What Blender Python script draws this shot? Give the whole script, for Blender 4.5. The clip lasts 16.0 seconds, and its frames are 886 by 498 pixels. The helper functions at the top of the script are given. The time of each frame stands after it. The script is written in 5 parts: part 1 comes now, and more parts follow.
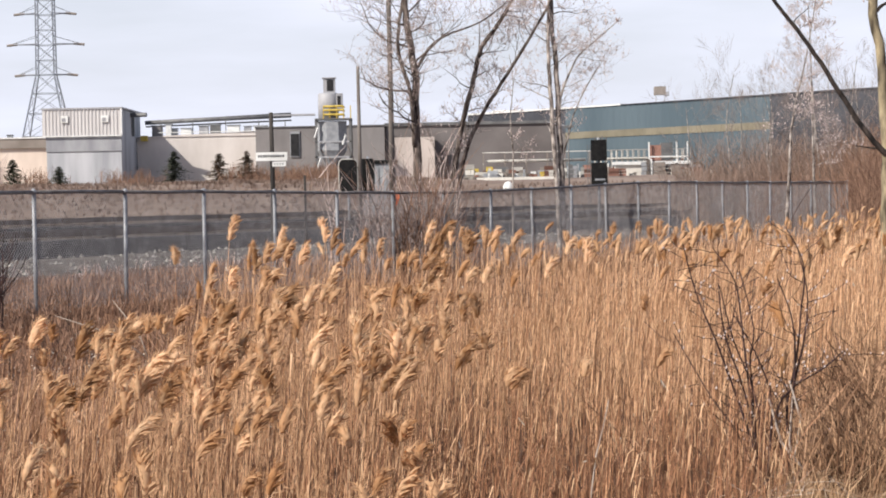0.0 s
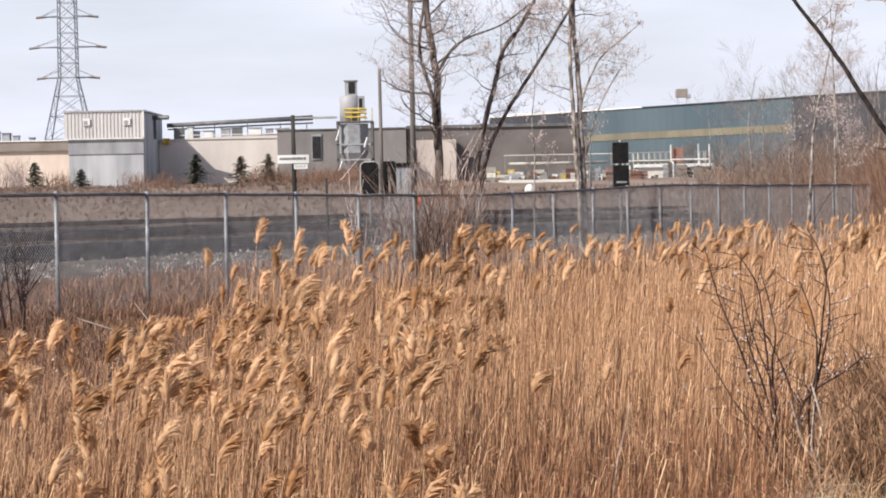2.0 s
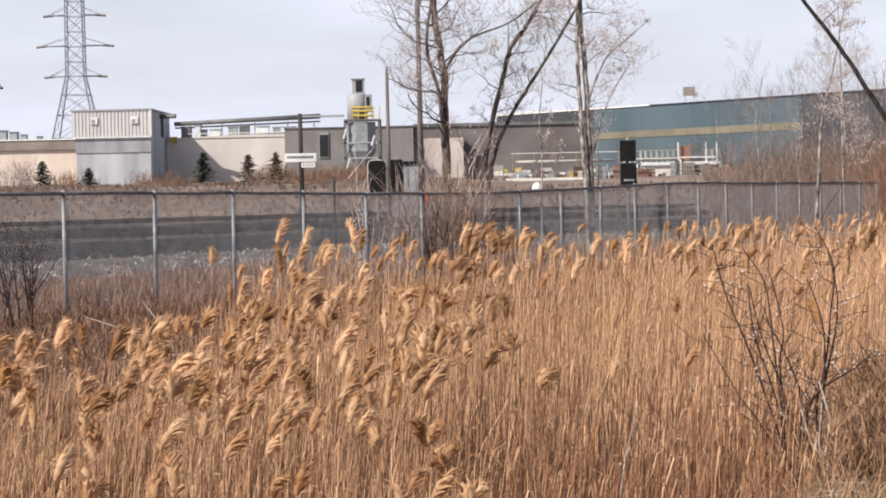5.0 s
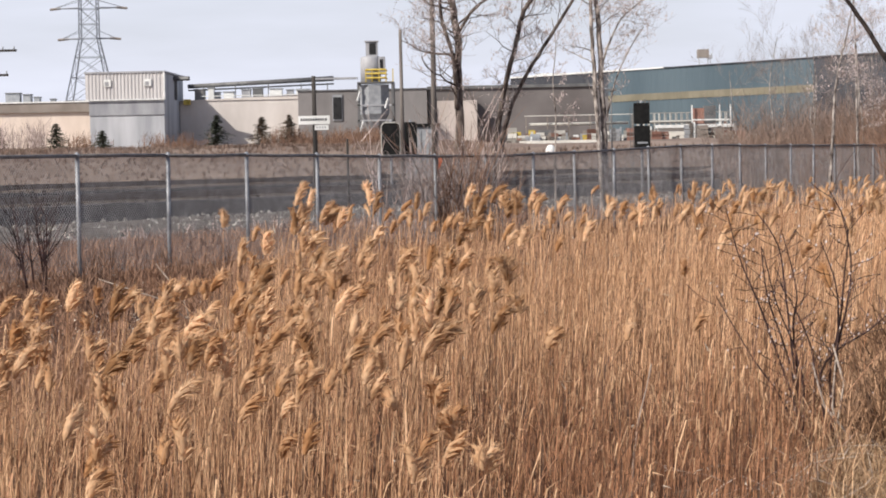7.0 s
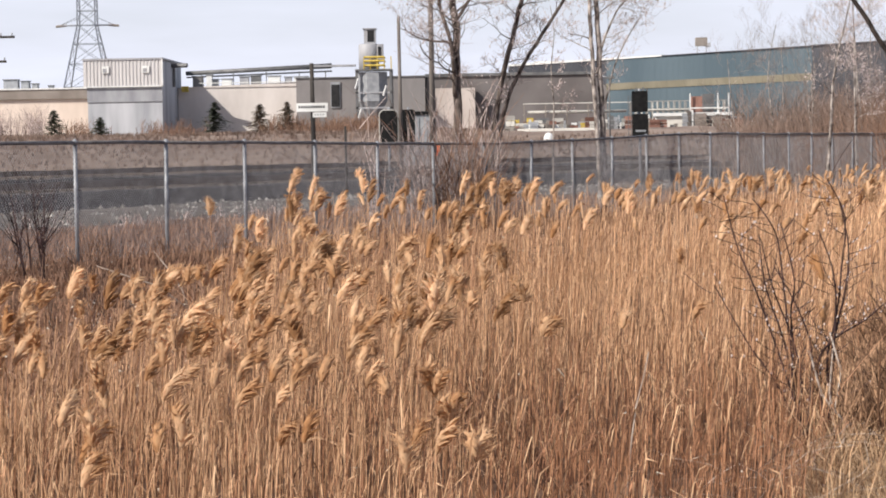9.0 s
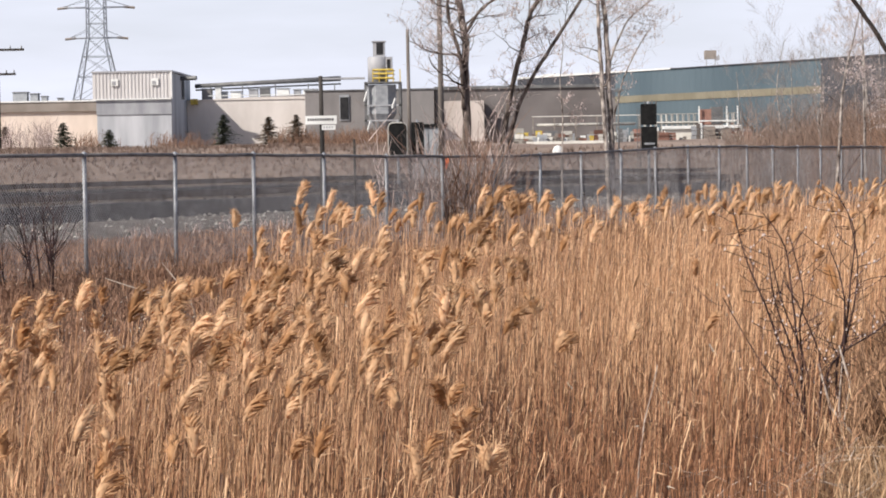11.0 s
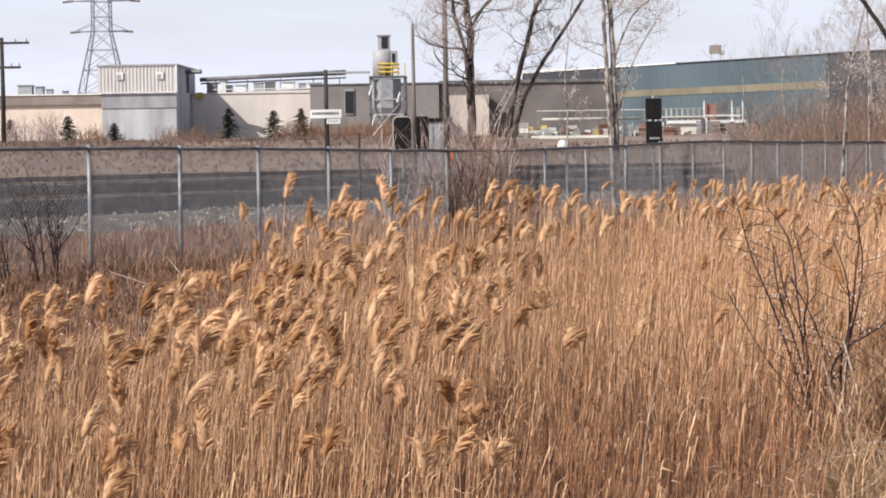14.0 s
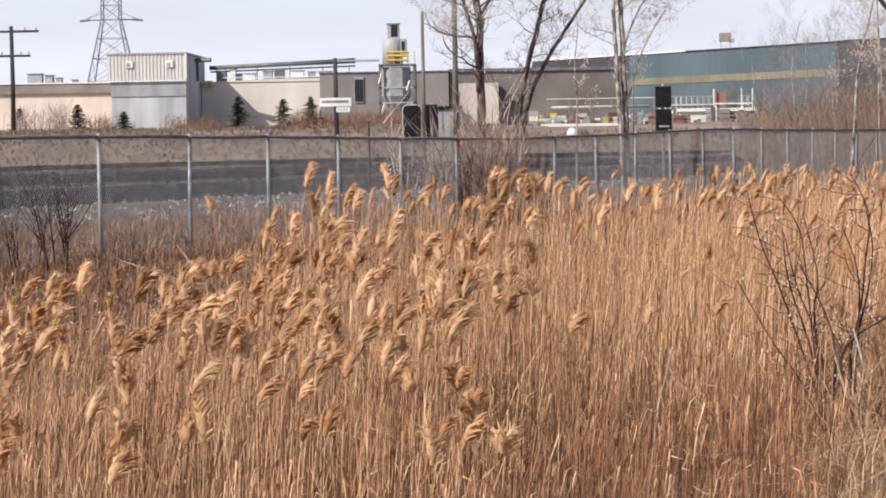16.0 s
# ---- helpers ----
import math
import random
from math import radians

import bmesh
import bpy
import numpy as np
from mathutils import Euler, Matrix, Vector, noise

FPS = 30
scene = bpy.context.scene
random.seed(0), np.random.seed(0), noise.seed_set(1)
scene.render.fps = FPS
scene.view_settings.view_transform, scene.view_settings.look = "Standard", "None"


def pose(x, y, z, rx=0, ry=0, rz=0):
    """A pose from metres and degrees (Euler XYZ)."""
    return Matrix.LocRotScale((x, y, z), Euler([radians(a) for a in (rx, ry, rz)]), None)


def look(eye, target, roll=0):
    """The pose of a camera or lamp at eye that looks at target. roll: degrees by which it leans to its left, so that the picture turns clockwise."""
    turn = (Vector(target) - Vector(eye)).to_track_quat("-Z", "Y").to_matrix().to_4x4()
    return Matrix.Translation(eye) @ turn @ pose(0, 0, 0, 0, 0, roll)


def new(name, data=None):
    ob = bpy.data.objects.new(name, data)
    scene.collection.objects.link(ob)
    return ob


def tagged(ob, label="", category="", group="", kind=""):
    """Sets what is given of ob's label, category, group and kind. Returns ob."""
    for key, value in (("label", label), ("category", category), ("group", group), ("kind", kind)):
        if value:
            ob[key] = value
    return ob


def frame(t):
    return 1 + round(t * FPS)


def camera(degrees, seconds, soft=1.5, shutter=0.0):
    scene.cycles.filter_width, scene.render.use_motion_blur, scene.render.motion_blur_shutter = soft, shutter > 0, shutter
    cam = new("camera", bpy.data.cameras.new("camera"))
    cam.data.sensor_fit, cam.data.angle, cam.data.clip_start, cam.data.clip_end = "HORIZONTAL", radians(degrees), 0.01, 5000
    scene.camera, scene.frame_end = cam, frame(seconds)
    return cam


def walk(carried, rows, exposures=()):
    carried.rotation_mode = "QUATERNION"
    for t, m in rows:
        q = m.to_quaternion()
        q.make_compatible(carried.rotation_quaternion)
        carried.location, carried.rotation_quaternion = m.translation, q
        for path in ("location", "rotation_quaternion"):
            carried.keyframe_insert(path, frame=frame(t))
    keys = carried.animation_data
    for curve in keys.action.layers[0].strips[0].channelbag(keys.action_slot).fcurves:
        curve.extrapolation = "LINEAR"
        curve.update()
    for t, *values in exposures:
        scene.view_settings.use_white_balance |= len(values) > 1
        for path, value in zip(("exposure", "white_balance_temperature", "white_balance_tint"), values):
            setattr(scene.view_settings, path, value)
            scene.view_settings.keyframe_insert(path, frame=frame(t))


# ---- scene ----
cam = camera(20.0, 16.0, soft=1.85)
EYE = (0.0, 0.0, 1.95)


def aim(yaw, pitch, roll):
    return pose(*EYE, 90 + pitch, 0, yaw) @ pose(0, 0, 0, 0, 0, roll)


PATH = [
    (0.0, 0.000, -1.250, -1.10), (0.5, 0.070, -1.231, -1.13), (1.0, 0.092, -1.386, -1.12), (1.5, 0.275, -1.283, -1.10),
    (2.0, 0.491, -1.181, -1.10), (2.5, 0.494, -1.156, -1.13), (3.0, 0.470, -1.173, -1.18), (3.5, 0.699, -1.326, -1.29),
    (4.0, 0.545, -1.221, -1.27), (4.2, 0.481, -1.195, -1.25), (6.3, 1.042, -1.635, -1.02), (6.5, 1.016, -1.854, -1.02), (7.0, 0.986, -2.065, -1.15), (7.5, 0.987, -2.226, -1.11),
    (8.0, 1.029, -2.333, -1.11), (8.5, 0.928, -2.322, -1.06), (9.0, 0.940, -2.348, -1.01), (9.5, 1.061, -2.286, -1.01), (9.7, 1.132, -2.209, -1.00), (11.8, 1.111, -2.045, -0.95),
    (12.0, 1.059, -2.045, -0.93), (12.5, 1.029, -2.068, -0.88), (13.0, 1.158, -2.033, -0.75), (13.5, 1.147, -2.043, -0.78),
    (14.0, 1.243, -2.187, -0.85), (14.5, 1.463, -2.398, -1.02), (15.0, 1.223, -2.499, -0.98), (15.5, 1.286, -2.501, -0.87),
    (16.0, 1.467, -2.453, -0.89)]
walk(cam, [(t, aim(y, p, r)) for t, y, p, r in PATH],
     [(0, 0.03), (4, 0.0), (6.5, -0.09), (7.0, -0.08), (8.5, 0.02), (12.5, 0.02), (16, 0.02)])

# ---- light: high sun behind the camera and to its left, thin white haze over blue ----
SUN_EL, SUN_AZ = radians(38), radians(229)
world = bpy.data.worlds.new("world")
scene.world = world
world.use_nodes = True
wn, wl = world.node_tree.nodes, world.node_tree.links
wn.clear()
sky = wn.new("ShaderNodeTexSky")
sky.sky_type, sky.sun_disc, sky.sun_elevation, sky.sun_rotation = "NISHITA", False, SUN_EL, SUN_AZ
sky.air_density, sky.dust_density = 1.0, 2.0
coord = wn.new("ShaderNodeTexCoord")
mapping = wn.new("ShaderNodeMapping")
mapping.inputs["Scale"].default_value = (3, 3, 16)
cloud = wn.new("ShaderNodeTexNoise")
cloud.inputs["Scale"].default_value, cloud.inputs["Detail"].default_value = 2.2, 5
ramp = wn.new("ShaderNodeMapRange")
ramp.inputs["From Min"].default_value, ramp.inputs["From Max"].default_value = 0.3, 0.7
ramp.inputs["To Min"].default_value, ramp.inputs["To Max"].default_value = 0.7, 1.0
# the white haze lies near the horizon and thins out overhead
split = wn.new("ShaderNodeSeparateXYZ")
veil = wn.new("ShaderNodeMapRange")
veil.inputs["From Min"].default_value, veil.inputs["From Max"].default_value = 0.12, 0.32
veil.inputs["To Min"].default_value, veil.inputs["To Max"].default_value = 1.0, 0.1
both = wn.new("ShaderNodeMath")
both.operation = "MULTIPLY"
haze = wn.new("ShaderNodeMixRGB")
haze.inputs["Color2"].default_value = (8.9, 9.2, 10.6, 1)
back = wn.new("ShaderNodeBackground")
back.inputs["Strength"].default_value = 0.1
out = wn.new("ShaderNodeOutputWorld")
wl.new(coord.outputs["Generated"], mapping.inputs["Vector"])
wl.new(mapping.outputs["Vector"], cloud.inputs["Vector"])
wl.new(cloud.outputs["Fac"], ramp.inputs["Value"])
wl.new(coord.outputs["Generated"], split.inputs["Vector"])
wl.new(split.outputs["Z"], veil.inputs["Value"])
wl.new(ramp.outputs["Result"], both.inputs[0])
wl.new(veil.outputs["Result"], both.inputs[1])
wl.new(both.outputs[0], haze.inputs["Fac"])
wl.new(sky.outputs["Color"], haze.inputs["Color1"])
wl.new(haze.outputs["Color"], back.inputs["Color"])
wl.new(back.outputs["Background"], out.inputs["Surface"])
lamp = bpy.data.lights.new("sun", "SUN")
lamp.energy, lamp.angle, lamp.color = 5.0, radians(0.6), (1.0, 0.94, 0.85)
sun = new("sun", lamp)
sd = Vector((math.sin(SUN_AZ) * math.cos(SUN_EL), math.cos(SUN_AZ) * math.cos(SUN_EL), math.sin(SUN_EL)))
sun.matrix_world = look(sd * 100, (0, 0, 0))


# ---- materials ----
def mat(name, a, b, scale=3.0, rough=0.85, metal=0.0, bump=0.0, fine=0.0, rand="", stretch=(1, 1, 1), thin=0.0, low=0.35, high=0.65, vary=(0.6, 1.3)):
    """Two colours mixed by noise; rand adds variation by piece ('island') or by object ('object')."""
    m = bpy.data.materials.new(name)
    m.use_nodes = True
    n, l = m.node_tree.nodes, m.node_tree.links
    p = n["Principled BSDF"]
    p.inputs["Roughness"].default_value, p.inputs["Metallic"].default_value = rough, metal
    p.inputs["Specular IOR Level"].default_value = 0.25
    co = n.new("ShaderNodeTexCoord")
    mp = n.new("ShaderNodeMapping")
    mp.inputs["Scale"].default_value = stretch
    l.new(co.outputs["Object"], mp.inputs["Vector"])
    tx = n.new("ShaderNodeTexNoise")
    tx.inputs["Scale"].default_value, tx.inputs["Detail"].default_value = scale, 6
    l.new(mp.outputs["Vector"], tx.inputs["Vector"])
    rg = n.new("ShaderNodeMapRange")
    rg.inputs["From Min"].default_value, rg.inputs["From Max"].default_value = low, high
    l.new(tx.outputs["Fac"], rg.inputs["Value"])
    mx = n.new("ShaderNodeMixRGB")
    mx.inputs["Color1"].default_value, mx.inputs["Color2"].default_value = (*a, 1), (*b, 1)
    l.new(rg.outputs["Result"], mx.inputs["Fac"])
    col = mx.outputs["Color"]
    if rand:
        src = n.new("ShaderNodeNewGeometry" if rand == "island" else "ShaderNodeObjectInfo")
        val = src.outputs["Random Per Island" if rand == "island" else "Random"]
        ad = n.new("ShaderNodeMath")
        ad.operation = "ADD"
        hf = n.new("ShaderNodeMath")
        hf.operation = "MULTIPLY_ADD"
        hf.inputs[1].default_value, hf.inputs[2].default_value = 1.0, -0.5
        l.new(val, hf.inputs[0])
        l.new(rg.outputs["Result"], ad.inputs[0])
        l.new(hf.outputs[0], ad.inputs[1])
        ad.use_clamp = True
        l.new(ad.outputs[0], mx.inputs["Fac"])
        vv = n.new("ShaderNodeMapRange")
        vv.inputs["To Min"].default_value, vv.inputs["To Max"].default_value = vary
        l.new(val, vv.inputs["Value"])
        hs = n.new("ShaderNodeHueSaturation")
        l.new(vv.outputs["Result"], hs.inputs["Value"])
        l.new(col, hs.inputs["Color"])
        col = hs.outputs["Color"]
    if fine:
        t2 = n.new("ShaderNodeTexNoise")
        t2.inputs["Scale"].default_value, t2.inputs["Detail"].default_value = scale * 9, 4
        l.new(mp.outputs["Vector"], t2.inputs["Vector"])
        r2 = n.new("ShaderNodeMapRange")
        r2.inputs["To Min"].default_value, r2.inputs["To Max"].default_value = 1 - fine, 1 + fine
        l.new(t2.outputs["Fac"], r2.inputs["Value"])
        h2 = n.new("ShaderNodeHueSaturation")
        l.new(r2.outputs["Result"], h2.inputs["Value"])
        l.new(col, h2.inputs["Color"])
        col = h2.outputs["Color"]
    l.new(col, p.inputs["Base Color"])
    if bump:
        bp = n.new("ShaderNodeBump")
        bp.inputs["Strength"].default_value = bump
        l.new(tx.outputs["Fac"], bp.inputs["Height"])
        l.new(bp.outputs["Normal"], p.inputs["Normal"])
    if thin:
        tr = n.new("ShaderNodeBsdfTranslucent")
        l.new(col, tr.inputs["Color"])
        ms = n.new("ShaderNodeMixShader")
        ms.inputs["Fac"].default_value = thin
        l.new(p.outputs["BSDF"], ms.inputs[1])
        l.new(tr.outputs["BSDF"], ms.inputs[2])
        l.new(ms.outputs["Shader"], n["Material Output"].inputs["Surface"])
    return m


M_SOIL = mat("soil", (0.10, 0.052, 0.032), (0.20, 0.118, 0.076), 0.5, 0.95, bump=0.3, fine=0.35)
M_BANK = mat("bank_grass", (0.195, 0.142, 0.115), (0.30, 0.23, 0.19), 0.25, 0.95, bump=0.3, fine=0.3)
M_BALLAST = mat("dark_ballast", (0.018, 0.017, 0.02), (0.052, 0.049, 0.05), 1.5, 0.95, bump=0.5, fine=0.4)
M_CINDER = mat("grey_cinder", (0.11, 0.101, 0.10), (0.20, 0.182, 0.176), 1.2, 0.95, bump=0.5, fine=0.4)
M_RUBBLE = mat("pale_rubble", (0.22, 0.18, 0.165), (0.47, 0.405, 0.38), 1.6, 0.95, bump=0.5, fine=0.4)
M_GRAVEL = mat("grey_gravel", (0.085, 0.072, 0.064), (0.19, 0.165, 0.145), 0.9, 1.0, bump=0.5, fine=0.5)
M_STONE = mat("stone", (0.16, 0.15, 0.135), (0.38, 0.36, 0.33), 2, 0.9, rand="island")
M_RAIL = mat("rail_steel", (0.10, 0.07, 0.05), (0.2, 0.17, 0.15), 2, 0.5, 0.7)
M_TIE = mat("tie_wood", (0.05, 0.04, 0.035), (0.12, 0.10, 0.085), 3, 0.9, rand="object")
M_STEM = mat("reed_stem", (0.42, 0.21, 0.103), (0.77, 0.495, 0.305), 1.2, 0.6, rand="island", thin=0.1, vary=(0.42, 1.27))
M_STEM_RED = mat("red_brown_cane", (0.12, 0.046, 0.024), (0.42, 0.215, 0.12), 1.2, 0.55, rand="island", thin=0.08, vary=(0.36, 1.4))
M_FLECK = mat("pale_leaf_fleck", (0.66, 0.58, 0.46), (0.82, 0.76, 0.66), 4, 0.7, thin=0.2)
M_BUD = mat("pale_bud", (0.32, 0.26, 0.215), (0.50, 0.43, 0.37), 5, 0.8)
M_CATKIN = mat("catkin", (0.52, 0.42, 0.40), (0.76, 0.67, 0.645), 5, 0.85)
M_LEAF = mat("reed_leaf", (0.43, 0.235, 0.12), (0.76, 0.515, 0.32), 1.5, 0.65, rand="island", thin=0.25)
M_PLUME = mat("reed_plume", (0.47, 0.245, 0.113), (0.81, 0.555, 0.35), 12, 0.95, rand="object", thin=0.3, fine=0.25, vary=(0.7, 1.15))
M_PLUME_S = mat("reed_plumes", (0.47, 0.242, 0.11), (0.82, 0.56, 0.352), 3.2, 0.95, thin=0.3, fine=0.3, low=0.38, high=0.66)
M_BANKGRASS = mat("bank_tufts", (0.16, 0.112, 0.09), (0.28, 0.205, 0.168), 0.3, 0.9, rand="island", vary=(0.75, 1.2))
M_GRASS = mat("dry_grass", (0.225, 0.12, 0.078), (0.43, 0.262, 0.175), 0.4, 0.85, rand="island", thin=0.15, vary=(0.75, 1.2))
M_STRAW = mat("pale_straw", (0.25, 0.14, 0.08), (0.50, 0.34, 0.205), 1.0, 0.8, rand="island", thin=0.15)
# grey-brown rail, darker than the posts: its shadow line is put into the colour
M_RAILTOP = mat("shade_toned_rail", (0.13, 0.12, 0.12), (0.24, 0.225, 0.22), 5, 0.6, 0.2, fine=0.2)
M_GALV = mat("galvanised_steel", (0.24, 0.25, 0.275), (0.42, 0.43, 0.46), 6, 0.5, 0.35, fine=0.15)
M_WIRE = mat("fence_wire", (0.20, 0.19, 0.195), (0.32, 0.31, 0.32), 4, 0.6, 0.3)
M_BARK = mat("bark", (0.028, 0.02, 0.018), (0.24, 0.195, 0.17), 11, 0.95, bump=0.6, fine=0.3, stretch=(1, 1, 0.25))
M_BARK2 = mat("pale_bark", (0.05, 0.037, 0.033), (0.50, 0.44, 0.40), 8, 0.9, bump=0.4, fine=0.3, stretch=(1, 1, 0.5))
M_BARK3 = mat("lichen_bark", (0.04, 0.032, 0.024), (0.40, 0.33, 0.215), 5, 0.95, bump=0.6, fine=0.35, stretch=(1, 1, 0.35))
M_BARK_DARK = mat("dark_bark", (0.012, 0.010, 0.010), (0.075, 0.058, 0.05), 10, 0.95, bump=0.5, fine=0.3, stretch=(1, 1, 0.4))
M_TWIG = mat("twig", (0.22, 0.15, 0.135), (0.58, 0.48, 0.445), 3, 0.85, rand="island")
M_DARKTWIG = mat("dark_twig", (0.014, 0.008, 0.009), (0.085, 0.048, 0.046), 4, 0.85, rand="island")
M_REDTWIG = mat("red_twig", (0.13, 0.072, 0.05), (0.29, 0.178, 0.125), 2, 0.85, rand="island")
M_DULLWEED = mat("dull_weed", (0.155, 0.08, 0.045), (0.38, 0.232, 0.142), 2, 0.85, rand="island")
M_PEELED = mat("peeled_twig", (0.36, 0.28, 0.23), (0.62, 0.53, 0.46), 6, 0.75, rand="island")
M_THICKET = mat("thicket_twig", (0.11, 0.072, 0.056), (0.29, 0.205, 0.165), 1.5, 0.85, rand="island")
M_FARTWIG = mat("far_twig", (0.12, 0.085, 0.075), (0.33, 0.26, 0.235), 3, 0.85, rand="island")
M_SPRUCE = mat("spruce_needles", (0.055, 0.068, 0.046), (0.13, 0.14, 0.10), 2, 0.8, rand="island")
M_SPRUCE_B = mat("browned_needles", (0.12, 0.095, 0.07), (0.25, 0.195, 0.145), 2, 0.8, rand="island")
M_CREAM = mat("cream_wall", (0.62, 0.515, 0.445), (0.74, 0.635, 0.56), 0.4, 0.9, fine=0.06, stretch=(1, 1, 0.4))
M_LONGWALL = mat("long_wall", (0.58, 0.53, 0.50), (0.68, 0.63, 0.60), 0.35, 0.9, fine=0.06, stretch=(1, 1, 0.4))
M_BLOCK = mat("block_wall", (0.33, 0.34, 0.37), (0.52, 0.53, 0.56), 0.7, 0.9, fine=0.05, stretch=(1, 1, 0.12))
M_CLAD = mat("cladding", (0.52, 0.50, 0.50), (0.62, 0.60, 0.60), 1.5, 0.6, 0.1, fine=0.05, stretch=(1, 1, 0.1))
M_FASCIA = mat("fascia", (0.20, 0.17, 0.15), (0.28, 0.245, 0.22), 0.6, 0.8)
M_ANNEX = mat("annex_wall", (0.46, 0.40, 0.365), (0.60, 0.53, 0.49), 0.5, 0.9, fine=0.08, stretch=(1, 1, 0.3))
M_GREYWALL = mat("grey_wall", (0.19, 0.178, 0.178), (0.27, 0.252, 0.25), 0.5, 0.9, fine=0.06, stretch=(1, 1, 0.4))
M_BAND = mat("darker_band", (0.26, 0.265, 0.29), (0.40, 0.405, 0.43), 0.8, 0.9, fine=0.08, stretch=(1, 1, 0.3))
M_WHITE = mat("white_paint", (0.66, 0.66, 0.65), (0.80, 0.80, 0.79), 2, 0.6)
M_ROOF = mat("roof_gravel", (0.30, 0.29, 0.28), (0.42, 0.41, 0.40), 1, 0.95)
M_DARK = mat("dark_opening", (0.012, 0.012, 0.014), (0.03, 0.03, 0.032), 2, 0.6)
M_BLACK = mat("black_paint", (0.004, 0.004, 0.005), (0.014, 0.0135, 0.013), 4, 0.85)
M_DUCT = mat("dark_duct", (0.12, 0.12, 0.125), (0.2, 0.2, 0.2), 1, 0.6, 0.3)
M_TANK = mat("tank_steel", (0.30, 0.30, 0.32), (0.42, 0.42, 0.44), 1.2, 0.6, 0.1, fine=0.08, stretch=(1, 1, 0.3))
M_YELLOW = mat("yellow_paint", (0.40, 0.29, 0.05), (0.62, 0.47, 0.12), 3, 0.7)
M_TEAL = mat("teal_cladding", (0.080, 0.112, 0.136), (0.112, 0.150, 0.176), 0.12, 0.65, fine=0.05, stretch=(1, 1, 0.2))
M_TAN = mat("tan_cladding", (0.185, 0.165, 0.12), (0.24, 0.215, 0.16), 0.5, 0.65)
M_SLATE = mat("slate_cladding", (0.05, 0.052, 0.062), (0.08, 0.083, 0.096), 0.3, 0.6, fine=0.05)
M_MUTED = mat("muted_cladding", (0.122, 0.108, 0.106), (0.19, 0.172, 0.169), 0.3, 0.7, fine=0.05)
M_TOWER = mat("tower_steel", (0.20, 0.22, 0.26), (0.32, 0.34, 0.38), 1, 0.5, 0.4)
M_POLE = mat("weathered_pole", (0.095, 0.08, 0.072), (0.21, 0.185, 0.17), 4, 0.95, fine=0.25, stretch=(1, 1, 0.1))
M_POLE_D = mat("tarred_pole", (0.03, 0.027, 0.026), (0.075, 0.066, 0.06), 4, 0.9, fine=0.2, stretch=(1, 1, 0.1))
M_RUST = mat("rust_red", (0.17, 0.085, 0.065), (0.27, 0.15, 0.12), 2, 0.85, rand="object")
M_CONC = mat("concrete", (0.42, 0.40, 0.37), (0.56, 0.54, 0.50), 1.5, 0.9, rand="object")
M_GREYBOX = mat("grey_enamel", (0.26, 0.27, 0.29), (0.36, 0.37, 0.39), 3, 0.55, 0.1)
M_INK = mat("sign_ink", (0.05, 0.05, 0.055), (0.09, 0.09, 0.095), 3, 0.7)
M_ORANGE = mat("orange_ribbon", (0.75, 0.16, 0.06), (0.85, 0.24, 0.10), 5, 0.7)


# ---- mesh building ----
class Geo:
    """Collects vertices and faces for one mesh."""

    def __init__(self):
        self.v, self.f, self.n = [], [], 0

    def add(self, verts, faces):
        self.v.extend(verts)
        self.f.extend([tuple(i + self.n for i in q) for q in faces])
        self.n += len(verts)

    def box(self, x0, x1, y0, y1, z0, z1):
        self.add([(x0, y0, z0), (x1, y0, z0), (x1, y1, z0), (x0, y1, z0), (x0, y0, z1), (x1, y0, z1), (x1, y1, z1), (x0, y1, z1)],
                 [(3, 2, 1, 0), (4, 5, 6, 7), (0, 1, 5, 4), (1, 2, 6, 5), (2, 3, 7, 6), (3, 0, 4, 7)])

    def tube(self, pts, rad, n=6, cap=True):
        """A tube of n sides through pts, with a radius for each."""
        vs, fs = [], []
        k = len(pts)
        for i in range(k):
            d = Vector(pts[min(i + 1, k - 1)]) - Vector(pts[max(i - 1, 0)])
            if d.length < 1e-7:
                d = Vector((0, 0, 1))
            d.normalize()
            a = d.cross(Vector((0.31, 0.93, 0.2)) if abs(d.y) < 0.9 else Vector((1, 0, 0)))
            a.normalize()
            b = d.cross(a)
            p = Vector(pts[i])
            for j in range(n):
                w = 2 * math.pi * j / n
                vs.append(tuple(p + (a * math.cos(w) + b * math.sin(w)) * rad[i]))
        for i in range(k - 1):
            for j in range(n):
                j2 = (j + 1) % n
                fs.append((i * n + j, i * n + j2, (i + 1) * n + j2, (i + 1) * n + j))
        if cap:
            fs.append(tuple(range(n - 1, -1, -1)))
            fs.append(tuple((k - 1) * n + j for j in range(n)))
        self.add(vs, fs)

    def bar(self, p, q, r, n=4):
        self.tube([p, q], [r, r], n)

    def blade(self, pts, wid, side):
        """A flat tapering blade through pts; side gives the way of its width."""
        vs, fs = [], []
        for p, w in zip(pts, wid):
            vs += [(p[0] - side[0] * w, p[1] - side[1] * w, p[2] - side[2] * w), (p[0] + side[0] * w, p[1] + side[1] * w, p[2] + side[2] * w)]
        for i in range(len(pts) - 1):
            fs.append((2 * i, 2 * i + 1, 2 * i + 3, 2 * i + 2))
        self.add(vs, fs)

    def done(self, name, material, parent=None, label="", smooth=False):
        me = bpy.data.meshes.new(name)
        me.from_pydata(self.v, [], self.f)
        if smooth:
            me.polygons.foreach_set("use_smooth", [True] * len(me.polygons))
        me.materials.append(material)
        ob = new(name, me)
        if parent:
            ob.parent = parent
        if label:
            tagged(ob, label)
        return ob


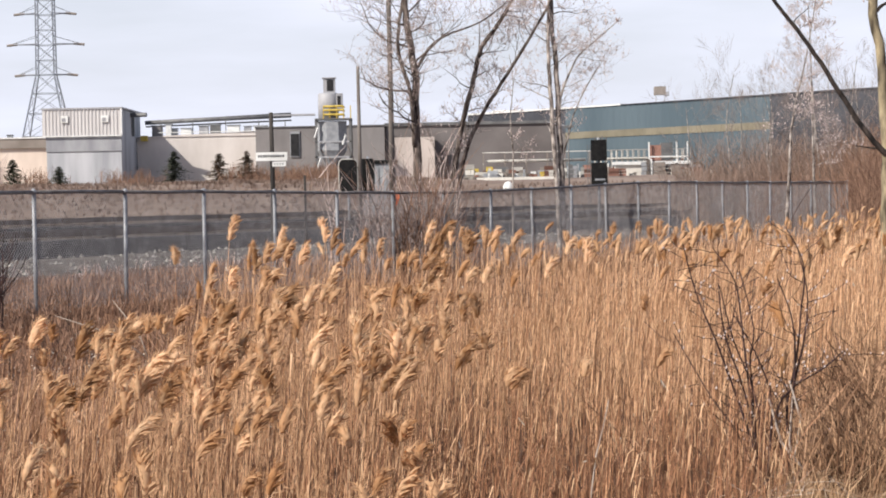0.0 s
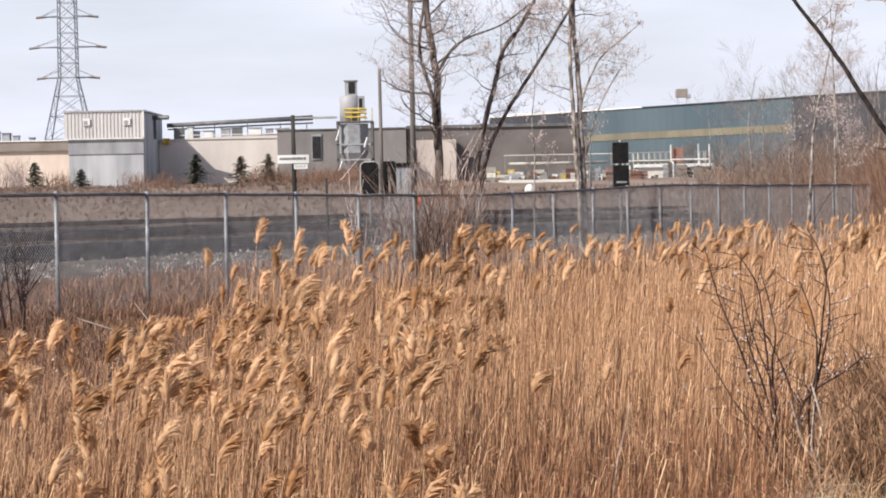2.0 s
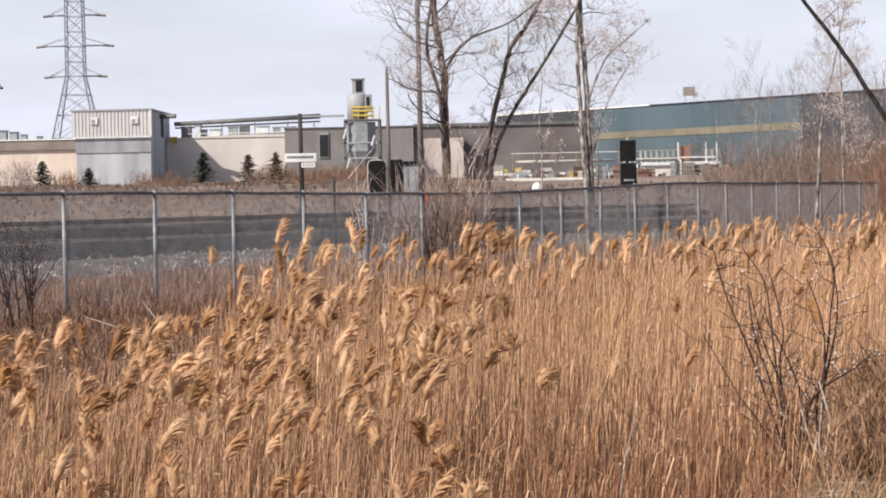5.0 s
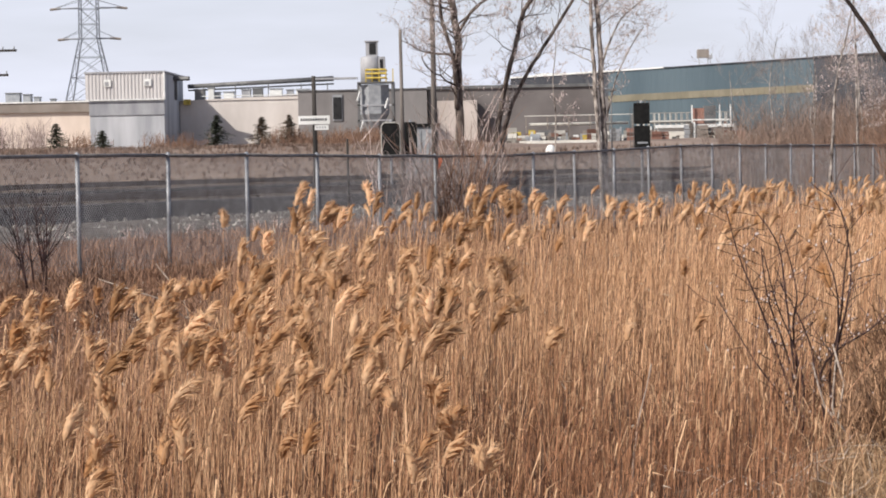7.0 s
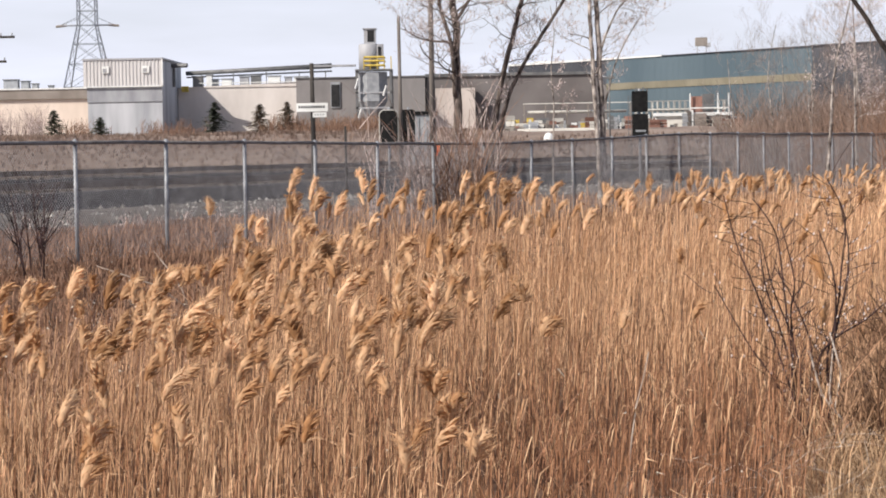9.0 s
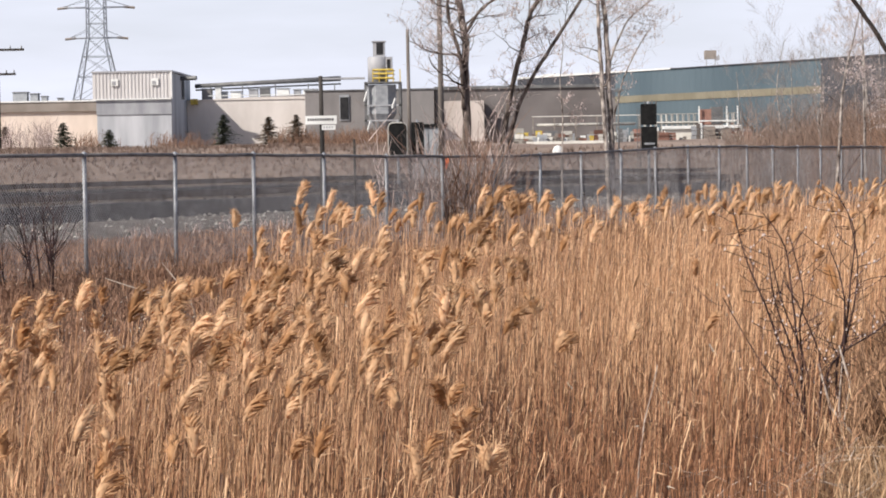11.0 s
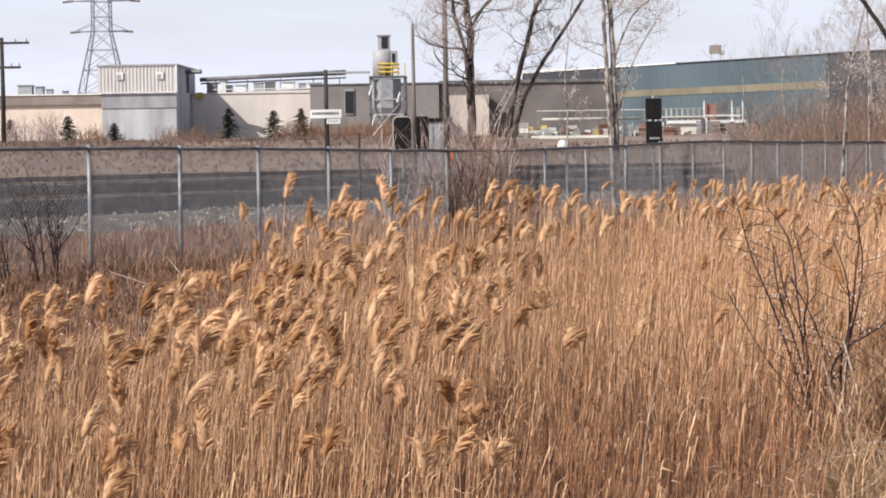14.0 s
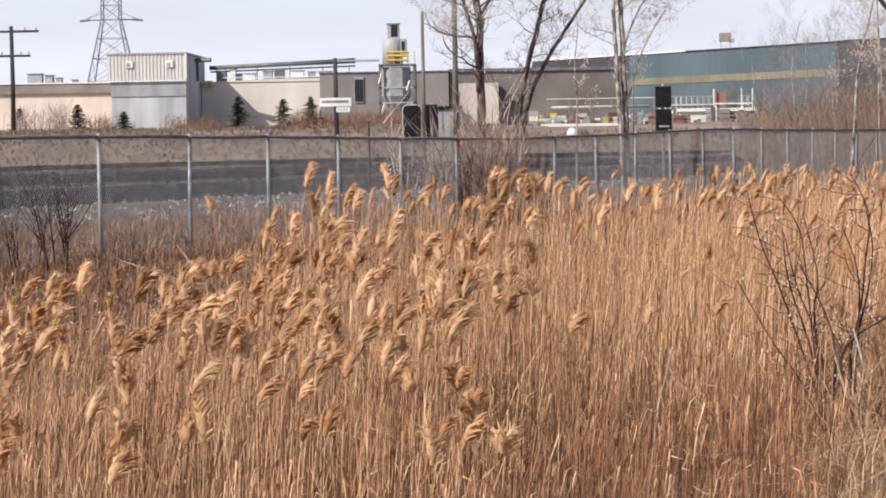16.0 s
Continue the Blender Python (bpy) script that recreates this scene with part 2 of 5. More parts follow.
def thing(name, label, category, m=None, group="", kind=""):
    ob = tagged(new(name), label, category, group, kind)
    if m is not None:
        ob.matrix_basis = m
    return ob


R = random.Random(5)


def uni(a, b):
    return R.uniform(a, b)


def smooth01(a, b, x):
    t = min(1, max(0, (x - a) / (b - a)))
    return t * t * (3 - 2 * t)


# ---- the fence line, and the lie of the land ----
FENCE0, STEP = Vector((-6.71, 41.31)), Vector((1.1256, 2.8356))


def fence_offset(x, y):
    """Metres beyond the fence line, as seen from the reed bed."""
    return (x - FENCE0.x) * -0.9295 + (y - FENCE0.y) * 0.3689


def land(x, y):
    z = 2.85 * smooth01(122, 156, y) + 0.5 * smooth01(168, 330, y)
    z += 0.35 * smooth01(9, 0, math.hypot(x, y))
    bed = smooth01(10, 14, y) * smooth01(-0.5, -5, fence_offset(x, y)) * smooth01(90, 60, y)
    z -= 0.28 * bed * smooth01(4.4, 2.6, x - 0.02 * y)
    if y < 320:
        z += 0.09 * noise.noise((x * 0.35, y * 0.35, 0.0)) + 0.035 * noise.noise((x * 1.7, y * 1.7, 3.0))
        z += 0.3 * smooth01(130, 160, y) * noise.noise((x * 0.09, y * 0.09, 7.0))
    return z


def spaced(lo, hi, first, grow):
    """Positions from the middle outwards with growing steps."""
    res, p, s = [0.0], 0.0, first
    while p < hi:
        p += s
        s *= grow
        res.append(p)
    p, s = 0.0, first
    while p > lo:
        p -= s
        s *= grow
        res.insert(0, p)
    return res


def ground():
    xs = spaced(-1800, 1800, 0.5, 1.055)
    ys, y, s = [-400, -120, -40, -15, -6, 0], 0.0, 0.8
    while y < 4500:
        y += s
        s = 0.8 if y < 60 else (1.6 if y < 210 else s * 1.2)
        ys.append(y)
    vs = [(x, y, land(x, y)) for y in ys for x in xs]
    w = len(xs)
    fs = [(j * w + i, j * w + i + 1, (j + 1) * w + i + 1, (j + 1) * w + i) for j in range(len(ys) - 1) for i in range(w - 1)]
    g = Geo()
    g.v, g.f = vs, fs
    ob = g.done("ground", M_SOIL, smooth=True)
    ob.data.materials.append(M_BANK)
    for p in ob.data.polygons:
        p.material_index = 1 if p.center.y > 105 else 0
    tagged(ob, "brown dry earth and matted dead grass", "ground", kind="structure")


# the railway bends away to the east behind the fence
def track_path(off):
    pts = []
    a = math.atan2(0.9295, 0.3689)
    p = FENCE0 + Vector((-0.9295, 0.3689)) * off + Vector((0.3689, 0.9295)) * -30
    s = 0
    while s < 150:
        pts.append(p.copy())
        if s > 58:
            a -= 0.0125
            a = max(a, 0.22)
        p = p + Vector((math.cos(a), math.sin(a))) * 2.0
        s += 2.0
    return pts


def sweep(path, profile):
    """A strip of the given cross-section (offset to the left, height) along a path."""
    g = Geo()
    k = len(profile)
    vs = []
    for i, p in enumerate(path):
        d = (path[min(i + 1, len(path) - 1)] - path[max(i - 1, 0)]).normalized()
        nrm = Vector((-d.y, d.x))
        for o, h in profile:
            q = p + nrm * o
            vs.append((q.x, q.y, h + 0.05 * noise.noise((q.x * 0.8, q.y * 0.8, h))))
    fs = [(i * k + j, (i + 1) * k + j, (i + 1) * k + j + 1, i * k + j + 1) for i in range(len(path) - 1) for j in range(k - 1)]
    g.add(vs, fs)
    return g


def railway():
    tagged(sweep(track_path(17.5), [(-5, -0.1), (-3.4, 0.12), (0, 0.16), (2.2, 0.14), (3.0, -0.05)]).done("gravel_strip", M_GRAVEL, smooth=True),
           "strip of loose grey gravel beside the railway", "gravel", kind="structure")
    for off, top in ((24.5, 0.62), (33.0, 0.95)):
        bed = sweep(track_path(off), [(-4.5, -0.15), (-3.8, 0.08), (-1.9, top), (0, top + 0.03), (2.0, top), (3.4, 0.1), (4, -0.2)]).done("track_bed", M_BALLAST, smooth=True)
        bed.data.materials.append(M_CINDER)
        for k, p in enumerate(bed.data.polygons):
            p.material_index = 1 if k % 6 >= 2 else 0
        tagged(bed, "dark oily ballast bank carrying a railway track", "track bed", kind="structure")
        track = thing("railway_track", "brown steel rails on dark wooden ties", "railway track", group="tracks behind the fence")
        path = track_path(off)
        for side in (-0.72, 0.72):
            sweep(path, [(side - 0.06, top + 0.1), (side - 0.035, top + 0.30), (side + 0.035, top + 0.30), (side + 0.06, top + 0.1)]).done("rail", M_RAIL, track)
        tie = Geo()
        tie.box(-1.3, 1.3, -0.11, 0.11, 0, 0.2)
        mesh = None
        for i in range(0, len(path) - 1):
            d = (path[i + 1] - path[i]).normalized()
            for h in (0.0, 0.34, 0.67):
                p = path[i].lerp(path[i + 1], h)
                if mesh is None:
                    t = tie.done("tie", M_TIE, track)
                    mesh = t.data
                else:
                    t = new("tie", mesh)
                    t.parent = track
                t.matrix_basis = Matrix.Translation((p.x, p.y, top - 0.145)) @ Matrix.Rotation(math.atan2(d.y, d.x) - math.pi / 2, 4, "Z")
    g = Geo()
    path = track_path(16.5)
    for _ in range(2600):
        i = R.randrange(len(path) - 1)
        p = path[i].lerp(path[i + 1], R.random()) + Vector((-0.9295, 0.3689)) * R.gauss(0.5, 2.6)
        s = uni(0.04, 0.13)
        z = 0.12 + land(p.x, p.y) * 0.5
        vs = [(p.x + s * uni(0.7, 1), p.y, z), (p.x, p.y + s, z), (p.x - s * uni(0.7, 1), p.y, z), (p.x, p.y - s, z), (p.x + uni(-.3, .3) * s, p.y, z + s * uni(0.6, 1.1))]
        g.add(vs, [(0, 1, 4), (1, 2, 4), (2, 3, 4), (3, 0, 4)])
    tagged(g.done("loose_stones", M_STONE), "scattered pale grey ballast stones", "stones", kind="stuff")


# ---- chain-link fence ----
def fence():
    tops = [2.11, 2.10, 2.09, 2.06, 2.02, 2.0, 1.99, 2.01, 2.04, 2.08, 2.13, 2.17, 2.17, 2.17, 2.16, 2.15, 2.14, 2.13, 2.13, 2.12, 2.13, 2.12, 2.12]
    spots = {i: (FENCE0.x + STEP.x * i, FENCE0.y + STEP.y * i, tops[max(0, min(i, len(tops) - 1))]) for i in range(-3, 21)}
    f = thing("chain_link_fence", "galvanised chain-link fence with round posts and a top rail", "fence")
    for i, (x, y, zt) in spots.items():
        lean = uni(-0.02, 0.02)
        g = Geo()
        g.tube([(x, y, land(x, y) - 0.3), (x + lean * 0.5, y, 1.0), (x + lean, y, zt - 0.02)], [0.036, 0.036, 0.036], 10)
        post = g.done("post", M_GALV, f, smooth=True)
        g = Geo()
        g.tube([(x + lean, y, zt - 0.03), (x + lean, y, zt + 0.03), (x + lean, y, zt + 0.06)], [0.05, 0.05, 0.012], 10)
        g.done("post_cap", M_GALV, post, smooth=True)
    for i in range(-3, 20):
        (x0, y0, z0), (x1, y1, z1) = spots[i], spots[i + 1]
        g = Geo()
        sag = uni(-0.015, 0.02)
        g.tube([(x0, y0, z0), ((x0 + x1) / 2, (y0 + y1) / 2, (z0 + z1) / 2 - sag), (x1, y1, z1)], [0.032] * 3, 8)
        g.done("top_rail", M_RAILTOP, f, smooth=True)
        # woven wires: two slanting sets between bottom and top, clipped at the posts
        g = Geo()
        run, high = 3.05, 1.97
        pitch = 0.075
        bulge = uni(-0.05, 0.05)
        n = int((run + high) / pitch)
        for k in range(n):
            for way in (1, -1):
                a = -high + k * pitch
                s0, h0 = (a, 0.0)
                s1, h1 = (a + high, high)
                if s0 < 0:
                    s0, h0 = 0.0, -a
                if s1 > run:
                    s1, h1 = run, run - a
                if s1 - s0 < 0.02:
                    continue
                ends = []
                for s, h in ((s0, h0), ((s0 + s1) / 2, (h0 + h1) / 2), (s1, h1)):
                    t = s / run if way == 1 else 1 - s / run
                    zt = z0 + (z1 - z0) * t
                    o = bulge * math.sin(t * math.pi) * math.sin(h / high * math.pi)
                    ends.append((x0 + (x1 - x0) * t - 0.9295 * (o - 0.03), y0 + (y1 - y0) * t + 0.3689 * (o - 0.03), zt - high + h))
                g.tube(ends, [0.0042] * 3, 3, False)
        g.done("wire_mesh", M_WIRE, f)


# ---- bare trees ----
def branch(g, tw, p, d, length, r, depth, up=0.15, twigs=3, wob=0.22, spread=0.75):
    """A wavy limb from p that sends out smaller ones; thin ends go into the twig mesh tw."""
    n = 6 if depth > 1 else 4
    pts, rad = [p], [r]
    d = d.normalized()
    for i in range(n):
        d = (d + Vector((uni(-wob, wob), uni(-wob, wob), uni(-wob, wob) * 0.6 + up * 0.4))).normalized()
        p = p + d * (length / n)
        pts.append(p)
        rad.append(max(r * (1 - 0.72 * (i + 1) / n), 0.0028))
        if depth > 0 and i > 0:
            for _ in range(twigs if depth == 1 else R.choice((1, 1, 2))):
                side = Vector((uni(-1, 1), uni(-1, 1), uni(-0.2, 0.8)))
                side = (side - d * side.dot(d)).normalized()
                nd = d * (1 - spread * 0.5) + side * spread
                branch(g, tw, p, nd, length * uni(0.38, 0.62), rad[-1] * 0.55, depth - 1, up, twigs, wob, spread)
    (g if depth > 0 else tw).tube([tuple(q) for q in pts], rad, 6 if depth > 1 else (4 if depth == 1 else 3), depth > 0)


def limb(g, tw, pts, r0, r1, depth, twigs, every, start=0.3, reach=1.6, spread=0.8, up=0.06, wob=0.4):
    """A main stem through a few control points, with side branches along it."""
    ps = [Vector(q) for q in pts]
    fine = []
    for i in range(len(ps) - 1):
        a = ps[max(i - 1, 0)]
        b, c = ps[i], ps[i + 1]
        e = ps[min(i + 2, len(ps) - 1)]
        for k in range(5):
            t = k / 5
            fine.append(0.5 * ((2 * b) + (c - a) * t + (2 * a - 5 * b + 4 * c - e) * t * t + (3 * b - a - 3 * c + e) * t ** 3))
    fine.append(ps[-1])
    m = len(fine) - 1
    rad = [r0 + (r1 - r0) * (i / m) ** 0.8 for i in range(m + 1)]
    g.tube([tuple(q + Vector((uni(-1, 1), uni(-1, 1), 0)) * rad[i] * 0.25) for i, q in enumerate(fine)], rad, 10)
    for i in range(1, m):
        if i / m < start or R.random() > every:
            continue
        d = (fine[i + 1] - fine[i]).normalized()
        side = Vector((uni(-1, 1), uni(-0.8, 0.8), uni(-0.1, 0.5)))
        side = (side - d * side.dot(d)).normalized()
        branch(g, tw, fine[i], d * 0.35 + side * spread, reach * uni(0.35, 1.05), rad[i] * uni(0.16, 0.38), depth, up, twigs, wob, 0.95 if wob > 0.25 else 0.6)


def tree(label, limbs, bark=None, twig=None, group="", up=0.06, wob=0.4):
    """limbs: (points, base radius, end radius, depth, twigs, density, start, reach)."""
    base = Vector(limbs[0][0][0])
    t = thing("bare_tree", label, "tree", Matrix.Translation(base), group)
    tw = Geo()
    for k, (pts, r0, r1, depth, twigs, every, start, reach) in enumerate(limbs):
        g = Geo()
        limb(g, tw, [tuple(Vector(q) - base) for q in pts], r0, r1, depth, twigs, every, start, reach, 0.8 if wob > 0.3 else 0.55, up, wob)
        g.done("trunk" if k == 0 else "limb", bark or M_BARK, t, smooth=True)
    if tw.n:
        buds = Geo()
        for _ in range(min(700, tw.n // 16) if not group else 0):
            q = R.choice(tw.v)
            w = uni(0.006, 0.013) * (1 + base.y / 120)
            buds.tube([q, (q[0] + uni(-w, w), q[1], q[2] - w), (q[0] + uni(-w, w), q[1], q[2] - uni(2, 4.5) * w)], [w * 0.4, w, w * 0.2], 4, False)
        tagged(tw.done("crown", twig or M_TWIG, t), "fine bare twigs", kind="stuff")
        if buds.n:
            tagged(buds.done("catkin_scatter", M_CATKIN, t), "pale pinkish catkins", kind="stuff")
    return t


def trees():
    # the many-stemmed tree behind the fence
    y = 58.6
    tree("bare grey-brown tree with forked trunks and fine twigs behind the fence", [
        ([(-0.61, y, -0.1), (-0.58, y, 2.15), (-0.57, y, 3.86), (-0.58, y, 4.84), (-0.72, y, 5.7), (-0.78, y, 6.5), (-0.84, y, 7.6), (-0.9, y, 9.5)], 0.12, 0.06, 2, 3, 0.8, 0.22, 1.8),
        ([(-0.62, y - 0.1, 3.1), (-0.68, y - 0.15, 4.25), (-0.94, y - 0.1, 5.25), (-0.93, y, 5.9), (-0.84, y, 6.5), (-0.78, y, 8.0)], 0.055, 0.03, 2, 3, 0.75, 0.1, 1.7),
        ([(-0.52, y, 4.9), (-0.23, y, 5.36), (0.17, y + 0.2, 5.66), (0.97, y + 0.3, 5.96), (1.64, y + 0.3, 6.44)], 0.045, 0.012, 2, 2, 0.6, 0.15, 1.1)])
    y = 60.0
    tree("slender bare tree with two leaning stems beside the fence", [
        ([(0.13, y, -0.1), (0.15, y, 0.8), (0.23, y, 2.0), (0.47, y, 3.34), (0.81, y, 4.68), (1.01, y, 5.42), (1.4, y, 5.95), (1.74, y, 6.55), (2.1, y, 7.6)], 0.085, 0.04, 2, 3, 0.65, 0.3, 1.4),
        ([(0.16, y - 0.2, 0.1), (0.41, y - 0.2, 2.13), (0.74, y - 0.2, 3.33), (1.36, y - 0.2, 4.4), (1.92, y - 0.2, 5.26), (2.58, y - 0.2, 6.32), (3.2, y - 0.2, 7.4)], 0.062, 0.028, 2, 3, 0.65, 0.3, 1.2),
        ([(0.95, y, 5.3), (0.96, y, 5.6), (0.98, y, 6.0)], 0.02, 0.006, 1, 2, 0.5, 0.3, 0.5)], M_BARK)
    y = 70.0
    tree("tall bare birch with two close trunks", [
        ([(3.38, y, -0.1), (3.35, y, 2.11), (3.3, y, 3.52), (3.25, y, 5.25), (3.16, y, 6.35), (3.13, y, 7.3), (3.1, y, 9)], 0.098, 0.055, 2, 2, 0.55, 0.4, 1.6),
        ([(3.27, y - 0.15, 0.2), (3.2, y - 0.15, 2.11), (3.11, y - 0.15, 3.84), (3.04, y - 0.15, 5.4), (3.04, y - 0.15, 6.66), (3.14, y - 0.15, 8.6)], 0.075, 0.045, 2, 2, 0.55, 0.35, 1.4),
        ([(3.32, y, 4.5), (3.5, y, 5.0), (3.85, y, 5.7), (4.3, y, 6.1), (4.9, y, 6.6)], 0.04, 0.012, 2, 3, 0.75, 0.2, 1.1),
        ([(3.38, y, 2.9), (3.5, y, 3.3), (3.7, y, 4.07), (4.11, y, 4.92), (4.5, y, 5.5)], 0.035, 0.01, 1, 3, 0.7, 0.3, 0.9)], M_BARK2)
    y = 72.0
    tree("thin young bare tree behind the fence", [
        ([(2.0, y, 0), (2.03, y, 2.1), (2.06, y, 3.1), (2.0, y, 4.1), (2.1, y, 5.1), (2.0, y, 5.9)], 0.032, 0.008, 1, 4, 0.9, 0.3, 0.9)], M_BARK2)
    tree("thin pale birch rising through the fence line", [
        ([(10.9, 80, 0), (11.05, 80, 2.17), (11.14, 80, 3.61), (11.31, 80, 4.68), (11.54, 80, 5.57), (11.77, 80, 6.65), (12.0, 80, 7.9)], 0.065, 0.012, 2, 2, 0.55, 0.3, 1.2)], M_BARK2)
    tree("bare birch with whitish bark among brown brush", [
        ([(15.15, 102, 0), (15.12, 102, 2.0), (15.08, 102, 3.8), (15.08, 102, 5.65), (15.05, 102, 7.7), (14.98, 102, 9.3)], 0.07, 0.012, 2, 4, 0.8, 0.25, 1.6)], M_BARK2)
    # the near tree with the lichen-covered trunk
    y = 44.0
    t = tree("lichen-stained tree trunk with one long dark limb", [
        ([(7.8, y, -0.1), (7.78, y, 0.55), (7.76, y, 1.45), (7.79, y, 2.63), (7.74, y, 3.92), (7.58, y, 5.2), (7.46, y, 6.4)], 0.105, 0.08, 2, 2, 0.12, 0.6, 0.9),
        ([(7.78, y - 0.1, 2.5), (7.56, y - 0.1, 2.72), (7.13, y - 0.1, 3.34), (6.64, y - 0.15, 4.12), (6.16, y - 0.2, 4.79), (5.82, y - 0.2, 5.24), (5.3, y - 0.3, 6.0)], 0.058, 0.028, 2, 2, 0.1, 0.5, 0.7),
        ([(7.74, y, 2.6), (7.5, y, 2.62), (7.25, y, 2.66)], 0.03, 0.008, 1, 2, 0.3, 0.5, 0.3),
        ([(7.62, y, 4.95), (7.75, y, 5.1), (8.0, y, 5.2)], 0.04, 0.02, 1, 2, 0.3, 0.5, 0.3)], M_BARK3)
    for o in t.children:
        if o.name.startswith("limb"):
            o.data.materials[0] = M_BARK_DARK
    # a thicket of young trees before the warehouse
    for x, yy, h in ((17.0, 113, 7.0), (18.2, 110, 5.4), (19.6, 108, 6.2), (21.4, 118, 7.8), (22.3, 122, 8.4), (20.0, 129, 8.2), (15.4, 117, 5.2), (14.0, 122, 7.6), (14.9, 126, 6.6), (15.9, 121, 7.2), (17.6, 119, 8.6), (19.3, 118, 8.2), (18.4, 127, 6.4), (20.4, 124, 8.0), (20.9, 112, 6.0), (12.9, 128, 6.0), (16.6, 128, 7.4)):
        b = land(x, yy) - 0.1
        tree("leafless young tree in brown brush", [
            ([(x, yy, b), (x + uni(-.1, .1), yy, b + h * 0.35), (x + uni(-.3, .3), yy, b + h * 0.7), (x + uni(-.4, .4), yy, b + h)], 0.055, 0.012, 2, 3, 0.7, 0.15, 2.1)], M_BARK2, M_FARTWIG, "young trees by the warehouse", 0.22, 0.2)


def brush(label, name, spots, height, stems, material, width=0.6):
    """A thicket of thin upright twigs."""
    g = Geo()
    for x, y, hh in spots:
        z = land(x, y) - 0.05
        for _ in range(stems):
            bx, by = x + R.gauss(0, width), y + R.gauss(0, width)
            h = height * hh * uni(0.5, 1.1)
            lx, ly = R.gauss(0, 0.22) * h, R.gauss(0, 0.22) * h
            r = uni(0.005, 0.012) * (1 + y / 120)
            mid = (bx + lx * 0.35, by + ly * 0.35, z + h * 0.55)
            g.tube([(bx, by, z), mid, (bx + lx, by + ly, z + h)], [r, r * 0.8, r * 0.3], 3, False)
            for _ in range(3):
                t = uni(0.35, 0.9)
                q = (bx + lx * t * 0.6, by + ly * t * 0.6, z + h * t)
                l = h * uni(0.15, 0.35)
                g.tube([q, (q[0] + R.gauss(0, 0.5) * l, q[1] + R.gauss(0, 0.5) * l, q[2] + l)], [r * 0.6, r * 0.25], 3, False)
    tagged(g.done(name, material), label, "brush", kind="stuff")


def spruce(x, y, h, brown):
    z = land(x, y) - 0.1
    s = thing("young_spruce", "small browned conifer before the factory wall" if brown else "small dark green spruce before the factory wall", "spruce", Matrix.Translation((x, y, z)), "spruces along the factory")
    g = Geo()
    g.tube([(0, 0, 0), (0.02, 0, h * 0.6), (0, 0, h)], [0.06, 0.035, 0.008], 7)
    g.done("trunk", M_BARK, s)
    g = Geo()
    levels = int(h / 0.13)
    for k in range(levels):
        t = k / levels
        zz = h * (0.1 + 0.88 * t)
        reach = h * 0.62 * (1 - t) ** 0.85 * uni(0.6, 1.2) + 0.06
        for j in range(12):
            a = uni(0, 6.28)
            l = reach * uni(0.55, 1.1)
            tip = Vector((math.cos(a) * l, math.sin(a) * l, zz - l * uni(0.05, 0.35) + 0.1 * l))
            root = Vector((0, 0, zz))
            for q in range(6):
                u = (q + 1) / 6
                p = root.lerp(tip, u)
                w = 0.13 * (1.2 - u * 0.6)
                sd2 = Vector((-math.sin(a), math.cos(a), uni(-0.4, 0.4)))
                g.blade([tuple(p - Vector((math.cos(a), math.sin(a), 0)) * 0.08), tuple(p + Vector((math.cos(a) * 0.08, math.sin(a) * 0.08, uni(-0.05, 0.06))))], [w, w * 0.3], sd2)
    g.done("needles", M_SPRUCE_B if brown else M_SPRUCE, s)


# ---- the factory ----
def corrugated(g, x0, x1, y, z0, z1, pitch=0.3, deep=0.05):
    n = int((x1 - x0) / pitch)
    p = (x1 - x0) / n
    vs, fs = [], []
    prof = []
    for i in range(n):
        a = x0 + i * p
        prof += [(a, y), (a + p * 0.4, y), (a + p * 0.5, y - deep), (a + p * 0.9, y - deep)]
    prof.append((x1, y))
    for a, b in prof:
        vs += [(a, b, z0), (a, b, z1)]
    for i in range(len(prof) - 1):
        fs.append((2 * i, 2 * i + 2, 2 * i + 3, 2 * i + 1))
    g.add(vs, fs)


def slab(name, material, parent, x0, x1, y0, y1, z0, z1, label=""):
    g = Geo()
    g.box(x0, x1, y0, y1, z0, z1)
    return g.done(name, material, parent, label)


